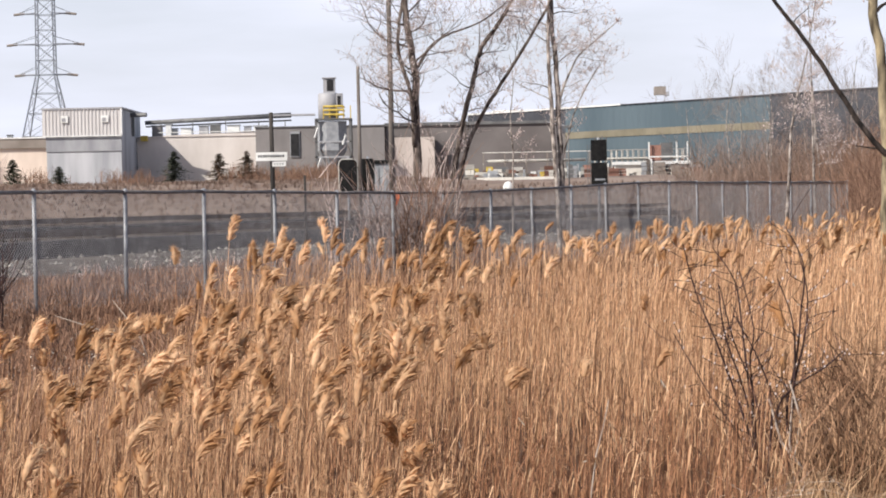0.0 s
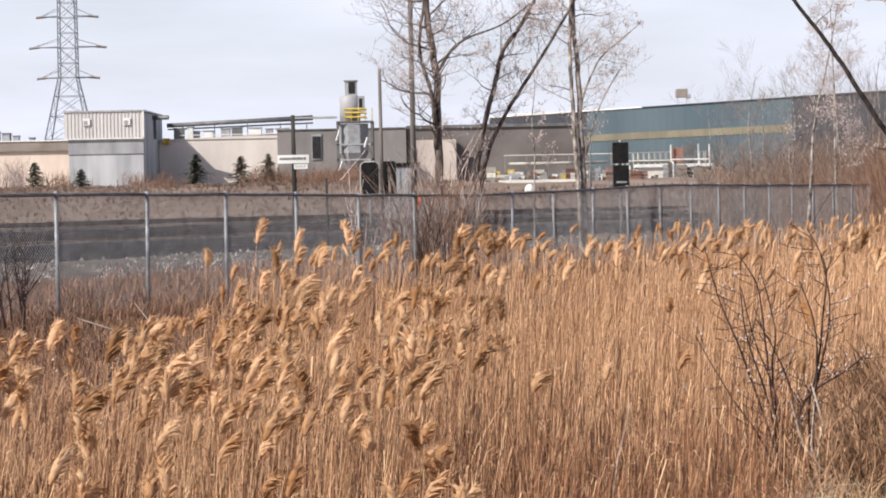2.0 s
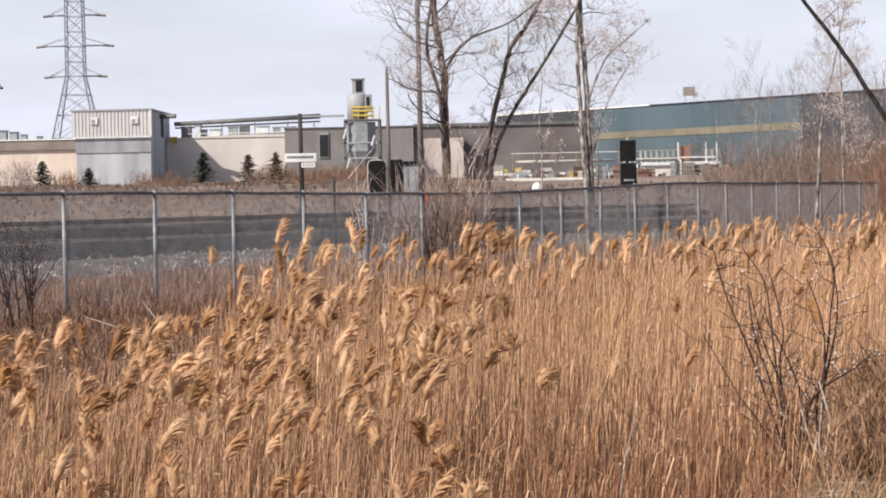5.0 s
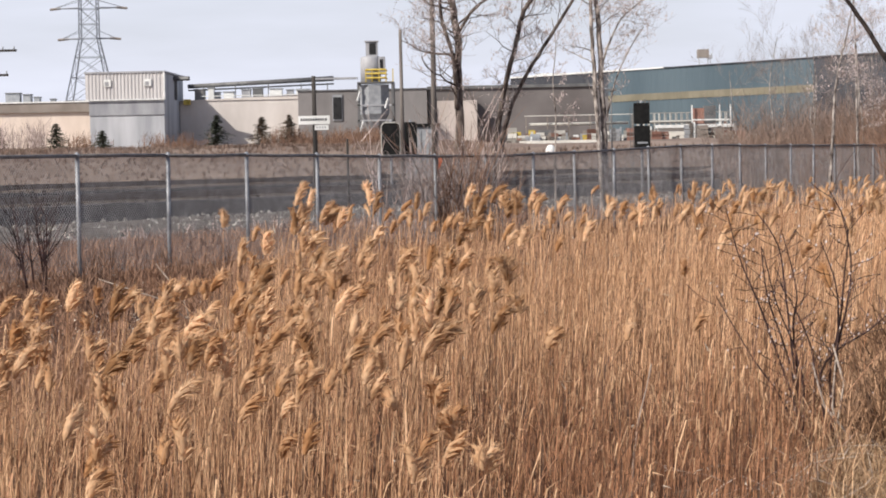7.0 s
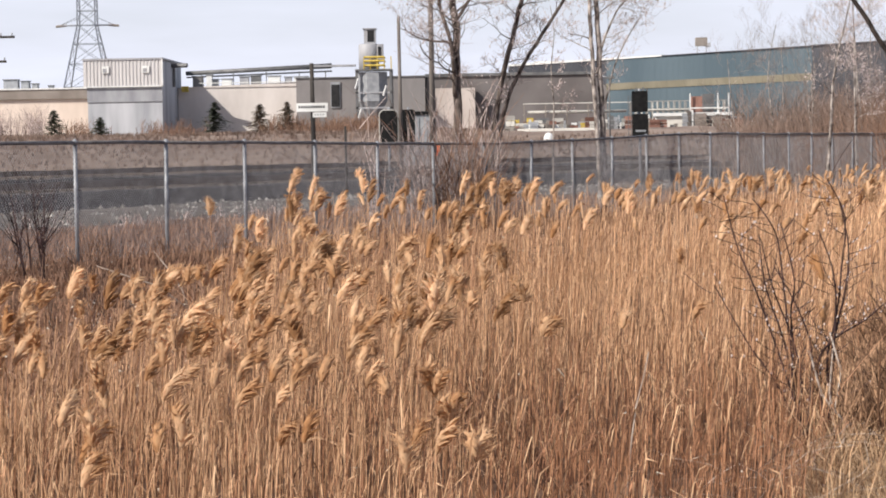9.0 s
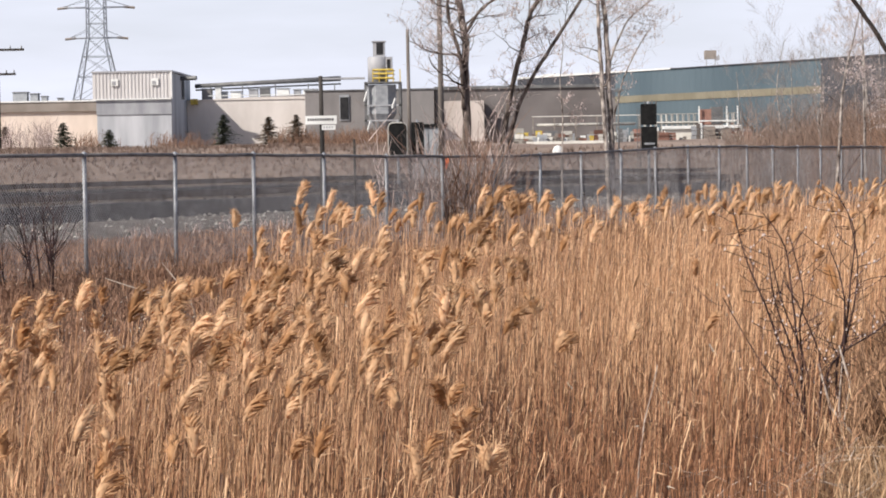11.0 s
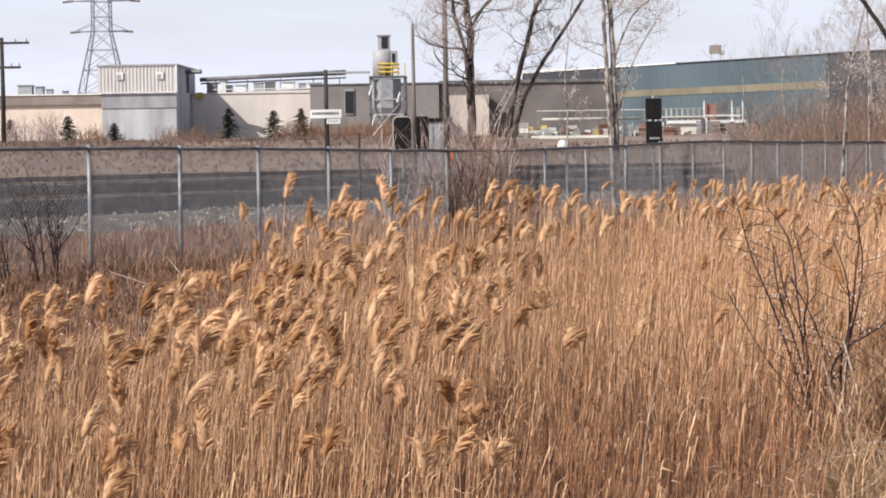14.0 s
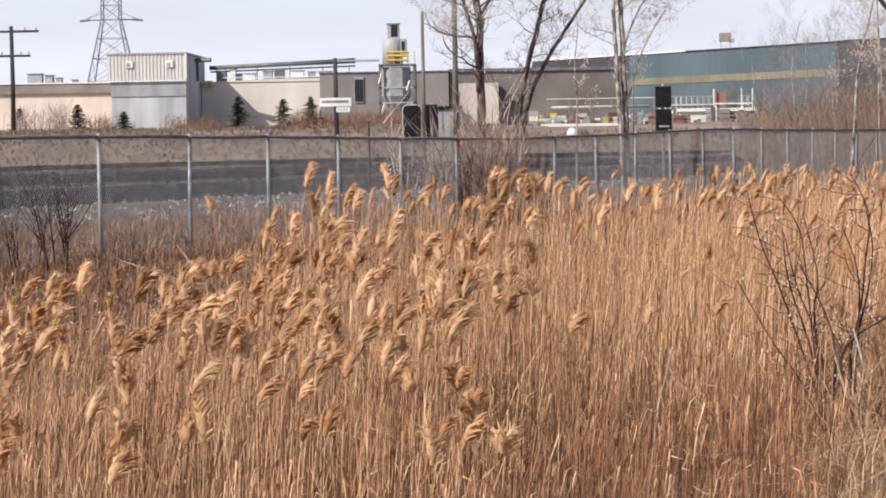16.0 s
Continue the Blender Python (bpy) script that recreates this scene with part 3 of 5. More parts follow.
def factory():
    f = thing("factory_building", "long low factory with pale walls, a ribbed penthouse and roof ducts", "factory")
    # tall block and the penthouse clad in ribbed sheet on it
    slab("block_wall", M_BLOCK, f, -33.75, -27.35, 215.2, 229, 2.0, 7.6, "bluish grey plastered block")
    slab("wall_band", M_BAND, f, -33.78, -27.32, 215.1, 215.19, 6.2, 7.5, "darker band under the cladding")
    pent = slab("penthouse", M_BLOCK, f, -34.0, -27.35, 215.1, 229, 7.6, 9.75)
    g = Geo()
    corrugated(g, -34.05, -27.3, 215.0, 7.55, 9.78)
    g.done("cladding", M_CLAD, pent, "pale ribbed sheet metal")
    slab("coping", M_TANK, pent, -34.12, -27.2, 214.88, 229.1, 9.78, 9.93)
    slab("base_flashing", M_WHITE, pent, -34.1, -27.25, 214.86, 214.94, 7.46, 7.56)
    slab("corner_trim", M_WHITE, pent, -27.34, -27.22, 214.86, 215.1, 7.5, 9.8)
    for x in (-32.45, -29.0):
        w = slab("vent_window", M_WHITE, pent, x, x + 0.62, 214.82, 214.93, 8.65, 9.25)
        slab("pane", M_TANK, w, x + 0.1, x + 0.4, 214.79, 214.818, 8.75, 9.05)
    g = Geo()
    g.bar((-27.3, 222, 9.45), (-25.9, 221.6, 9.45), 0.2, 8)
    g.done("outlet_pipe", M_DUCT, pent, "dark stub of pipe")
    slab("downpipe", M_DUCT, pent, -27.3, -27.1, 222.4, 222.7, 7.6, 9.4)
    # made-up box that gives the unidentified yellow spot by the penthouse corner
    slab("yellow_spot_box", M_YELLOW, f, -26.9, -26.3, 225.3, 225.85, 7.2, 7.7, "small yellow box added for an unidentified yellow spot")
    # cream wing
    slab("cream_wall", M_CREAM, f, -75, -33.8, 224, 240, 2.0, 6.75, "warm cream painted wall")
    slab("fascia", M_FASCIA, f, -75, -34.0, 223.7, 240, 6.75, 7.6, "brown fascia along the roof")
    slab("roof_edge", M_WHITE, f, -75, -34.0, 223.6, 240.2, 7.6, 7.72)
    for x, w, h in ((-43.6, 1.3, 0.9), (-42.0, 0.7, 0.75), (-41.0, 0.5, 0.5), (-39.5, 0.4, 0.3)):
        v = slab("roof_vent", M_GREYBOX, f, x, x + w, 229, 230, 7.6, 7.75 + h)
        slab("vent_cowl", M_DUCT, v, x - 0.06, x + w + 0.06, 228.9, 230.1, 7.75 + h, 7.82 + h)
    slab("service_door", M_GREYWALL, f, -35.0, -34.2, 223.9, 224.0, 2.4, 4.4, "dark grey door")
    g = Geo()
    g.box(-34.9, -34.2, 223.2, 224, 5.55, 5.75)
    g.box(-34.35, -34.2, 223.6, 224, 5.2, 5.6)
    g.done("wall_light", M_DUCT, f)
    g = Geo()
    g.tube([(-34.3, 221.8, 6.7), (-34.3, 221.8, 8.0)], [0.42, 0.42], 12)
    g.done("corner_drum", M_TANK, f, smooth=True)
    slab("plinth", M_GREYWALL, f, -75, -33.8, 223.7, 223.99, 2.0, 3.1)
    # long pale wall
    slab("long_wall", M_LONGWALL, f, -27.3, -15.0, 226, 240, 2.0, 7.55, "long pale plastered wall")
    g = Geo()
    g.add([(-27.3, 225.9, 7.55), (-15.0, 225.9, 7.55), (-15.0, 226.3, 7.55), (-27.3, 226.3, 7.55),
           (-27.3, 225.9, 7.6), (-15.0, 225.9, 7.98), (-15.0, 226.3, 7.98), (-27.3, 226.3, 7.6)],
          [(3, 2, 1, 0), (4, 5, 6, 7), (0, 1, 5, 4), (1, 2, 6, 5), (2, 3, 7, 6), (3, 0, 4, 7)])
    g.done("parapet", M_LONGWALL, f)
    slab("coping", M_WHITE, f, -25.4, -15.0, 225.8, 225.96, 7.92, 8.0)
    slab("roof", M_ROOF, f, -27.2, -4.0, 227, 248, 7.5, 7.62)
    # duct and roof plant
    g = Geo()
    g.tube([(-26.9, 229, 8.95), (-20, 229, 9.2), (-13.6, 229, 9.42)], [0.2, 0.2, 0.24], 10)
    g.tube([(-26.9, 229.4, 8.6), (-13.6, 229.4, 8.95)], [0.07, 0.07], 6)
    g.done("roof_duct", M_DUCT, f, "long dark duct above the roof", smooth=True)
    for x in (-25.5, -22.6, -19.6, -16.6, -14.2):
        slab("duct_support", M_DUCT, f, x, x + 0.08, 228.9, 229.0, 7.6, 9.0)
    for x, w, h, y, mt in ((-26.3, 0.9, 0.9, 227, M_GREYWALL), (-25.0, 0.5, 1.0, 226.5, M_WHITE), (-24.5, 0.5, 0.6, 227, M_GREYBOX), (-23.6, 0.9, 0.6, 226.6, M_WHITE), (-22.0, 0.8, 0.8, 227, M_TANK), (-21.0, 0.9, 0.9, 227, M_DUCT),
                          (-19.4, 1.1, 0.8, 226.6, M_WHITE), (-17.9, 0.6, 0.7, 227, M_TANK), (-17.0, 1.2, 0.7, 226.6, M_WHITE)):
        y += 2
        v = slab("roof_vent", mt, f, x, x + w, y, y + 0.9, 7.62, 7.75 + h)
        slab("vent_cowl", M_GREYBOX, v, x - 0.08, x + w + 0.08, y - 0.08, y + 0.98, 7.75 + h, 7.83 + h)
    # grey section with the tall window
    slab("grey_wall", M_GREYWALL, f, -15.1, -4.6, 205, 224, 2.0, 7.62, "shaded brownish grey wall")
    slab("coping", M_DUCT, f, -15.15, -4.55, 204.9, 205.2, 7.62, 7.72)
    win = slab("tall_window", M_GREYBOX, f, -12.3, -11.5, 204.88, 205, 5.2, 7.3)
    slab("pane", M_DARK, win, -12.24, -11.56, 204.84, 204.876, 5.3, 7.1)
    slab("canopy", M_TANK, f, -14.0, -10.3, 206, 207, 8.6, 8.75)
    # white annex and its dull side
    slab("white_annex", M_ANNEX, f, -3.74, -0.53, 203, 205.8, 2.0, 6.6, "off-white annex wall")
    slab("annex_wing", M_MUTED, f, -4.5, 9.5, 206, 222, 2.0, 7.6, "weathered grey-brown wing")
    slab("annex_roof", M_DUCT, f, -4.6, 9.6, 205.8, 222.2, 7.6, 7.85)


def silo():
    s = thing("dust_collector", "grey steel dust collector tower with yellow railed platform", "dust collector", Matrix.Translation((-8.75, 200, 0)))
    slab("head_box", M_TANK, s, -0.5, 0.42, -0.5, 0.5, 10.1, 11.3)
    slab("head_opening", M_DARK, s, -0.22, 0.3, -0.53, -0.504, 10.3, 11.2)
    slab("head_cap", M_TANK, s, -0.6, 0.5, -0.6, 0.6, 11.3, 11.38)
    slab("side_box", M_TANK, s, 0.5, 1.0, -0.6, 0.5, 8.9, 10.1)
    slab("side_opening", M_DARK, s, 0.6, 0.86, -0.63, -0.604, 9.2, 9.9)
    g = Geo()
    g.tube([(-0.15, 0, 8.0), (-0.15, 0, 10.05), (-0.15, 0, 10.15)], [0.82, 0.82, 0.7], 12)
    g.done("drum", M_TANK, s, smooth=True)
    g = Geo()
    g.tube([(0.1, 0, 2.4), (0.1, 0, 4.3), (0.1, 0, 5.6), (0.1, 0, 7.9)], [0.5, 0.5, 1.25, 1.25], 8)
    g.done("hopper", M_GREYBOX, s)
    slab("platform", M_DUCT, s, -1.2, 1.7, -1.3, 1.2, 8.0, 8.12)
    for z in (8.4, 8.75, 9.05):
        g = Geo()
        g.bar((-0.5, -1.3, z), (1.1, -1.3, z), 0.09)
        g.bar((1.1, -1.3, z), (1.1, 1.1, z), 0.06)
        g.done("yellow_rail", M_YELLOW, s)
    for x in (-0.5, 0.0, 0.55, 1.1, 1.65):
        slab("rail_post", M_YELLOW, s, x - 0.04, x + 0.04, -1.34, -1.26, 8.1, 9.1)
    for x in (-1.1, 1.6):
        for y in (-1.1, 1.0):
            slab("leg", M_DUCT, s, x - 0.1, x + 0.1, y - 0.1, y + 0.1, 2.4, 8.0)
    for z in (5.0, 6.2, 3.6):
        slab("brace", M_TANK, s, -1.2, 1.7, -1.2, -1.1, z, z + 0.12)
    for x, z in ((-1.2, 6.6), (1.0, 6.0), (-1.0, 4.2)):
        g = Geo()
        g.bar((x, -1.25, z), (x + 0.25, -1.25, z + 0.8), 0.09)
        g.done("white_pipe", M_WHITE, s)


def warehouse():
    w = thing("warehouse", "long teal metal warehouse with a tan stripe", "warehouse")
    a, b, c = Vector((2.7, 243)), Vector((26.9, 205)), Vector((60, 160))

    def run(p, q, z0, z1, out_by, name, material, label=""):
        d = (q - p).normalized()
        nrm = Vector((d.y, -d.x))
        if nrm.y > 0:
            nrm = -nrm
        g = Geo()
        n = max(1, int((q - p).length / 0.45))
        prof = []
        for i in range(n + 1):
            o = p.lerp(q, i / n) + nrm * (out_by + (0.04 if i % 2 else 0))
            prof.append(o)
        vs = []
        for o in prof:
            vs += [(o.x, o.y, z0), (o.x, o.y, z1)]
        fs = [(2 * i, 2 * i + 2, 2 * i + 3, 2 * i + 1) for i in range(n)]
        e0, e1 = p - nrm * 12, q - nrm * 12
        k = len(vs)
        vs += [(e0.x, e0.y, z0), (e0.x, e0.y, z1), (e1.x, e1.y, z0), (e1.x, e1.y, z1)]
        fs += [(k, 0, 1, k + 1), (2 * n, k + 2, k + 3, 2 * n + 1), (1, *range(3, 2 * n + 2, 2), k + 3, k + 1)]
        g.add(vs, fs)
        return g.done(name, material, w, label)

    m = a.lerp(b, 0.36)
    run(a, m, 2.5, 7.3, 0.0, "lower_wall", M_MUTED, "muted grey lower wall")
    run(m, b, 2.5, 6.75, 0.0, "lower_wall", M_TEAL)
    run(m, b, 6.75, 7.35, 0.06, "stripe", M_TAN, "tan stripe")
    run(a, m, 7.3, 9.5, 0.02, "upper_wall", M_SLATE)
    run(m, b, 7.35, 9.5, 0.02, "upper_wall", M_TEAL)
    run(b, c, 2.5, 9.5, 0.03, "slate_wall", M_SLATE, "dark slate end wall")
    # white on these two stretches paints in the glint of the roof edge; the rest is slate
    run(a, m, 9.5, 9.66, 0.15, "roof_edge", M_WHITE)
    k = m.lerp(b, 0.3)
    run(m, k, 9.5, 9.63, 0.15, "roof_edge", M_WHITE)
    run(k, b, 9.5, 9.58, 0.15, "roof_edge", M_SLATE)
    run(b, c, 9.5, 9.62, 0.15, "roof_edge", M_SLATE)
    v = slab("roof_cabin", M_FASCIA, w, 19.4, 20.4, 227, 228.4, 10.55, 11.3)
    for x in (19.45, 20.25):
        slab("cabin_leg", M_TANK, v, x, x + 0.08, 227.1, 227.2, 9.3, 10.55)
    slab("cabin_hood", M_TANK, v, 20.4, 20.7, 227, 228.2, 10.45, 10.8)
    slab("roof_ridge", M_WHITE, w, 5, 12.5, 240, 241, 9.6, 9.85)


# ---- poles, signals, tower ----
def pole(name, label, category, x, y, top, r, material, arms=(), base=None):
    z = land(x, y)
    t = thing(name, label, category, Matrix.Translation((x, y, z - 0.4)))
    g = Geo()
    h = top - z + 0.4
    g.tube([(0, 0, 0), (r * 0.2, 0, h * 0.5), (0, 0, h)], [r * 1.15, r, r * 0.85], 10)
    g.done("shaft", material, t, smooth=True)
    for az, half in arms:
        arm = slab("crossarm", material, t, -half, half, -0.12, -0.02 - r * 0.5, az - z + 0.4, az - z + 0.56)
        for k in (-0.9, -0.5, 0.5, 0.9):
            g = Geo()
            g.tube([(k * half, -0.08, az - z + 0.56), (k * half, -0.08, az - z + 0.66), (k * half, -0.08, az - z + 0.78)], [0.03, 0.06, 0.03], 8)
            g.done("insulator", M_GREYBOX, arm, smooth=True)
    return t


def poles():
    p = pole("sign_post", "dark timber post with a white lettered board", "sign post", -5.93, 88, 4.92, 0.085, M_POLE_D)
    z0 = land(-5.93, 88) - 0.4
    b = slab("board", M_WHITE, p, -0.55, 0.55, -0.15, -0.11, 3.23 - z0, 3.53 - z0, "white board with a worn line of lettering")
    for i in range(11):
        slab("lettering", M_INK, b, -0.47 + i * 0.085, -0.42 + i * 0.085 + uni(0, 0.015), -0.156, -0.152, 3.35 - z0, 3.44 - z0)
    b = slab("lower_board", M_WHITE, p, 0.02, 0.5, -0.145, -0.11, 3.03 - z0, 3.2 - z0, "small white board below")
    for i in range(4):
        slab("lettering", M_GREYBOX, b, 0.08 + i * 0.095, 0.13 + i * 0.095, -0.151, -0.147, 3.09 - z0, 3.15 - z0)
    pole("post", "short dark timber post", "post", -4.9, 90, 2.72, 0.05, M_POLE_D)
    pole("utility_pole", "weathered wooden pole beside the railway", "utility pole", -3.64, 112, 7.72, 0.085, M_POLE)
    pole("utility_pole", "tall grey wooden utility pole", "utility pole", -2.28, 115, 12.6, 0.125, M_POLE, ((12.0, 1.1),))
    pole("utility_pole", "dark wooden utility pole with two crossarms", "utility pole", -33.4, 170, 10.2, 0.15, M_POLE_D, ((9.75, 1.9), (8.1, 1.3)))
    # bracket pole before the warehouse
    t = pole("lamp_post", "thin pole with a drooping bracket arm", "lamp post", 7.1, 140, 5.75, 0.04, M_DUCT)
    g = Geo()
    z0 = land(7.1, 140) - 0.4
    g.tube([(0.1, 0, 5.55 - z0), (-0.6, 0, 5.72 - z0), (-1.2, 0, 5.86 - z0)], [0.05, 0.03, 0.03], 6)
    g.done("arm", M_TANK, t)
    slab("lamp_head", M_DUCT, t, -0.25, 0.3, -0.1, 0.1, 5.5 - z0, 5.64 - z0)


def signal(x, y, z0, z1, w, label, lamps, corner=0.3):
    g0 = land(x, y)
    s = thing("railway_signal", label, "railway signal", Matrix.Translation((x, y, g0)), "railway signals")
    z0, z1 = z0 - g0, z1 - g0
    g = Geo()
    g.tube([(0, 0.25, -0.3), (0, 0.25, z1 + 0.1)], [0.07, 0.06], 10)
    g.done("mast", M_GALV, s, smooth=True)
    g = Geo()
    half = w / 2
    # backing board with rounded corners
    ring, cr = [], half * corner
    for sx, sz, a0 in ((1, 1, 0), (-1, 1, 90), (-1, -1, 180), (1, -1, 270)):
        for i in range(5):
            a = radians(a0 + 22.5 * i)
            ring.append((sx * (half - cr) + cr * math.cos(a), (z1 - cr if sz > 0 else z0 + cr) + cr * math.sin(a)))
    vs = [(a, 0, b) for a, b in ring] + [(a, 0.06, b) for a, b in ring]
    n = len(ring)
    g.add(vs, [tuple(range(n)), tuple(range(2 * n - 1, n - 1, -1))] + [(i, i + n, (i + 1) % n + n, (i + 1) % n) for i in range(n)])
    board = g.done("backboard", M_BLACK, s)
    # a pale tube round the board paints in its sunlit edge
    if corner > 0.4:
        rim = Geo()
        edge = ring + [ring[0]]
        rim.tube([(a, 0.03, b) for a, b in edge], [0.035] * len(edge), 6, False)
        rim.done("rim", M_CONC, board, "pale rim painting in the lit edge", smooth=True)
    g = Geo()
    g.box(-half * 0.62, half * 0.62, 0.06, 0.34, z0 + 0.1, z1 - 0.12)
    g.done("lamp_case", M_BLACK, s)
    for k in range(lamps):
        zc = z0 + (z1 - z0) * (k + 0.5) / lamps
        g = Geo()
        g.tube([(0, -0.3, zc - 0.02), (0, 0, zc)], [half * 0.5, half * 0.5], 14, False)
        hood = g.done("hood", M_BLACK, board, smooth=True)
        g = Geo()
        g.tube([(0, -0.03, zc), (0, -0.01, zc)], [half * 0.4, half * 0.4], 14)
        g.done("lens", M_DARK, hood)
    return s


def signals():
    signal(-4.27, 115, 2.1, 3.62, 0.84, "black round-cornered railway signal, its lit edge drawn as a pale rim", 0, 0.5)
    signal(-3.4, 116, 2.1, 3.66, 0.62, "second black railway signal close beside the first", 0, 0.3)
    s = signal(6.9, 110, 3.28, 4.2, 0.70, "tall black railway signal with two heads and a ladder", 0, 0.16)
    g0 = land(6.9, 110)
    lower = slab("lower_case", M_BLACK, s, -0.33, 0.36, -0.05, 0.3, 2.25 - g0, 3.2 - g0)
    for x, zz in ((-0.2, 4.25), (0.12, 4.28), (0.3, 4.2)):
        slab("bracket", M_DUCT, s, x, x + 0.06, 0, 0.1, zz - 0.1 - g0, zz + 0.08 - g0)
    slab("vent_slot", M_GREYBOX, lower, -0.2, 0.25, -0.07, -0.054, 2.42 - g0, 2.5 - g0)
    for x in (-0.5, -0.38):
        slab("ladder_rail", M_DUCT, s, x, x + 0.03, 0.3, 0.33, 0, 4.0 - g0)
    for k in range(9):
        slab("rung", M_DUCT, s, -0.48, -0.37, 0.3, 0.32, 0.4 + 0.35 * k, 0.43 + 0.35 * k)
    c = thing("relay_cabinet", "grey steel relay cabinet on short legs", "cabinet", Matrix.Translation((-2.95, 118, land(-2.95, 118))))
    slab("body", M_GREYBOX, c, -0.75, 0.8, 0, 0.9, 1.1, 3.45)
    slab("cap", M_BLACK, c, -0.85, 0.9, -0.08, 0.98, 3.45, 3.62)
    for x in (-0.7, 0.05):
        d = slab("door", M_GREYBOX, c, x, x + 0.7, -0.04, -0.004, 1.2, 3.35)
        slab("handle", M_DUCT, d, x + 0.58, x + 0.62, -0.07, -0.044, 2.2, 2.4)
    for x in (-0.7, 0.65):
        for y in (0.05, 0.75):
            slab("leg", M_DUCT, c, x, x + 0.1, y, y + 0.1, -0.1, 1.1)


def tower():
    cx, cy = -54.7, 350
    t = thing("transmission_tower", "tall lattice steel transmission tower with three pairs of arms", "transmission tower", Matrix.Translation((cx, cy, 0)))

    def half(z):
        if z < 19.6:
            return 1.25 + (19.6 - z) * 0.2
        return 1.25 - (z - 19.6) * 0.008
    zs = [2.5, 7, 11, 14.2, 17, 19.6, 21.6, 23.7, 25.8, 27.9, 30.0, 32.0, 34.0, 36.5]
    corner = ((-1, -1), (1, -1), (1, 1), (-1, 1))
    for a, b in corner:
        g = Geo()
        g.tube([(a * half(z), b * half(z), z) for z in zs], [0.11] * 5 + [0.085] * (len(zs) - 5), 4)
        g.done("leg", M_TOWER, t)
    for i in range(len(zs) - 1):
        g = Geo()
        z0, z1 = zs[i], zs[i + 1]
        for k in range(4):
            (a, b), (c, d) = corner[k], corner[(k + 1) % 4]
            h0, h1 = half(z0), half(z1)
            g.bar((a * h0, b * h0, z0), (c * h1, d * h1, z1), 0.038)
            g.bar((c * h0, d * h0, z0), (a * h1, b * h1, z1), 0.038)
            g.bar((a * h1, b * h1, z1), (c * h1, d * h1, z1), 0.045)
        g.done("lattice", M_TOWER, t)
    for z, reach in ((19.6, 4.4), (23.85, 5.4), (28.1, 4.35), (32.3, 4.0)):
        for s in (-1, 1):
            g = Geo()
            h = half(z)
            for b in (-1, 1):
                g.bar((s * h, b * h, z), (s * (reach - 1.0), b * 0.25, z), 0.07)
                g.bar((s * h, b * h, z + 1.1), (s * (reach - 0.8), b * 0.25, z + 0.1), 0.035)
            for q in (0.35, 0.65):
                x = h + (reach - h) * q
                g.bar((s * x, -h * (1 - q), z), (s * x, h * (1 - q), z), 0.06)
            arm = g.done("arm", M_TOWER, t)
            g = Geo()
            g.tube([(s * (reach - 1.5), 0, z + 0.02), (s * reach, 0, z - 0.12)], [0.17, 0.17], 8)
            g.done("insulator_string", M_FASCIA, arm, "brown insulator string")


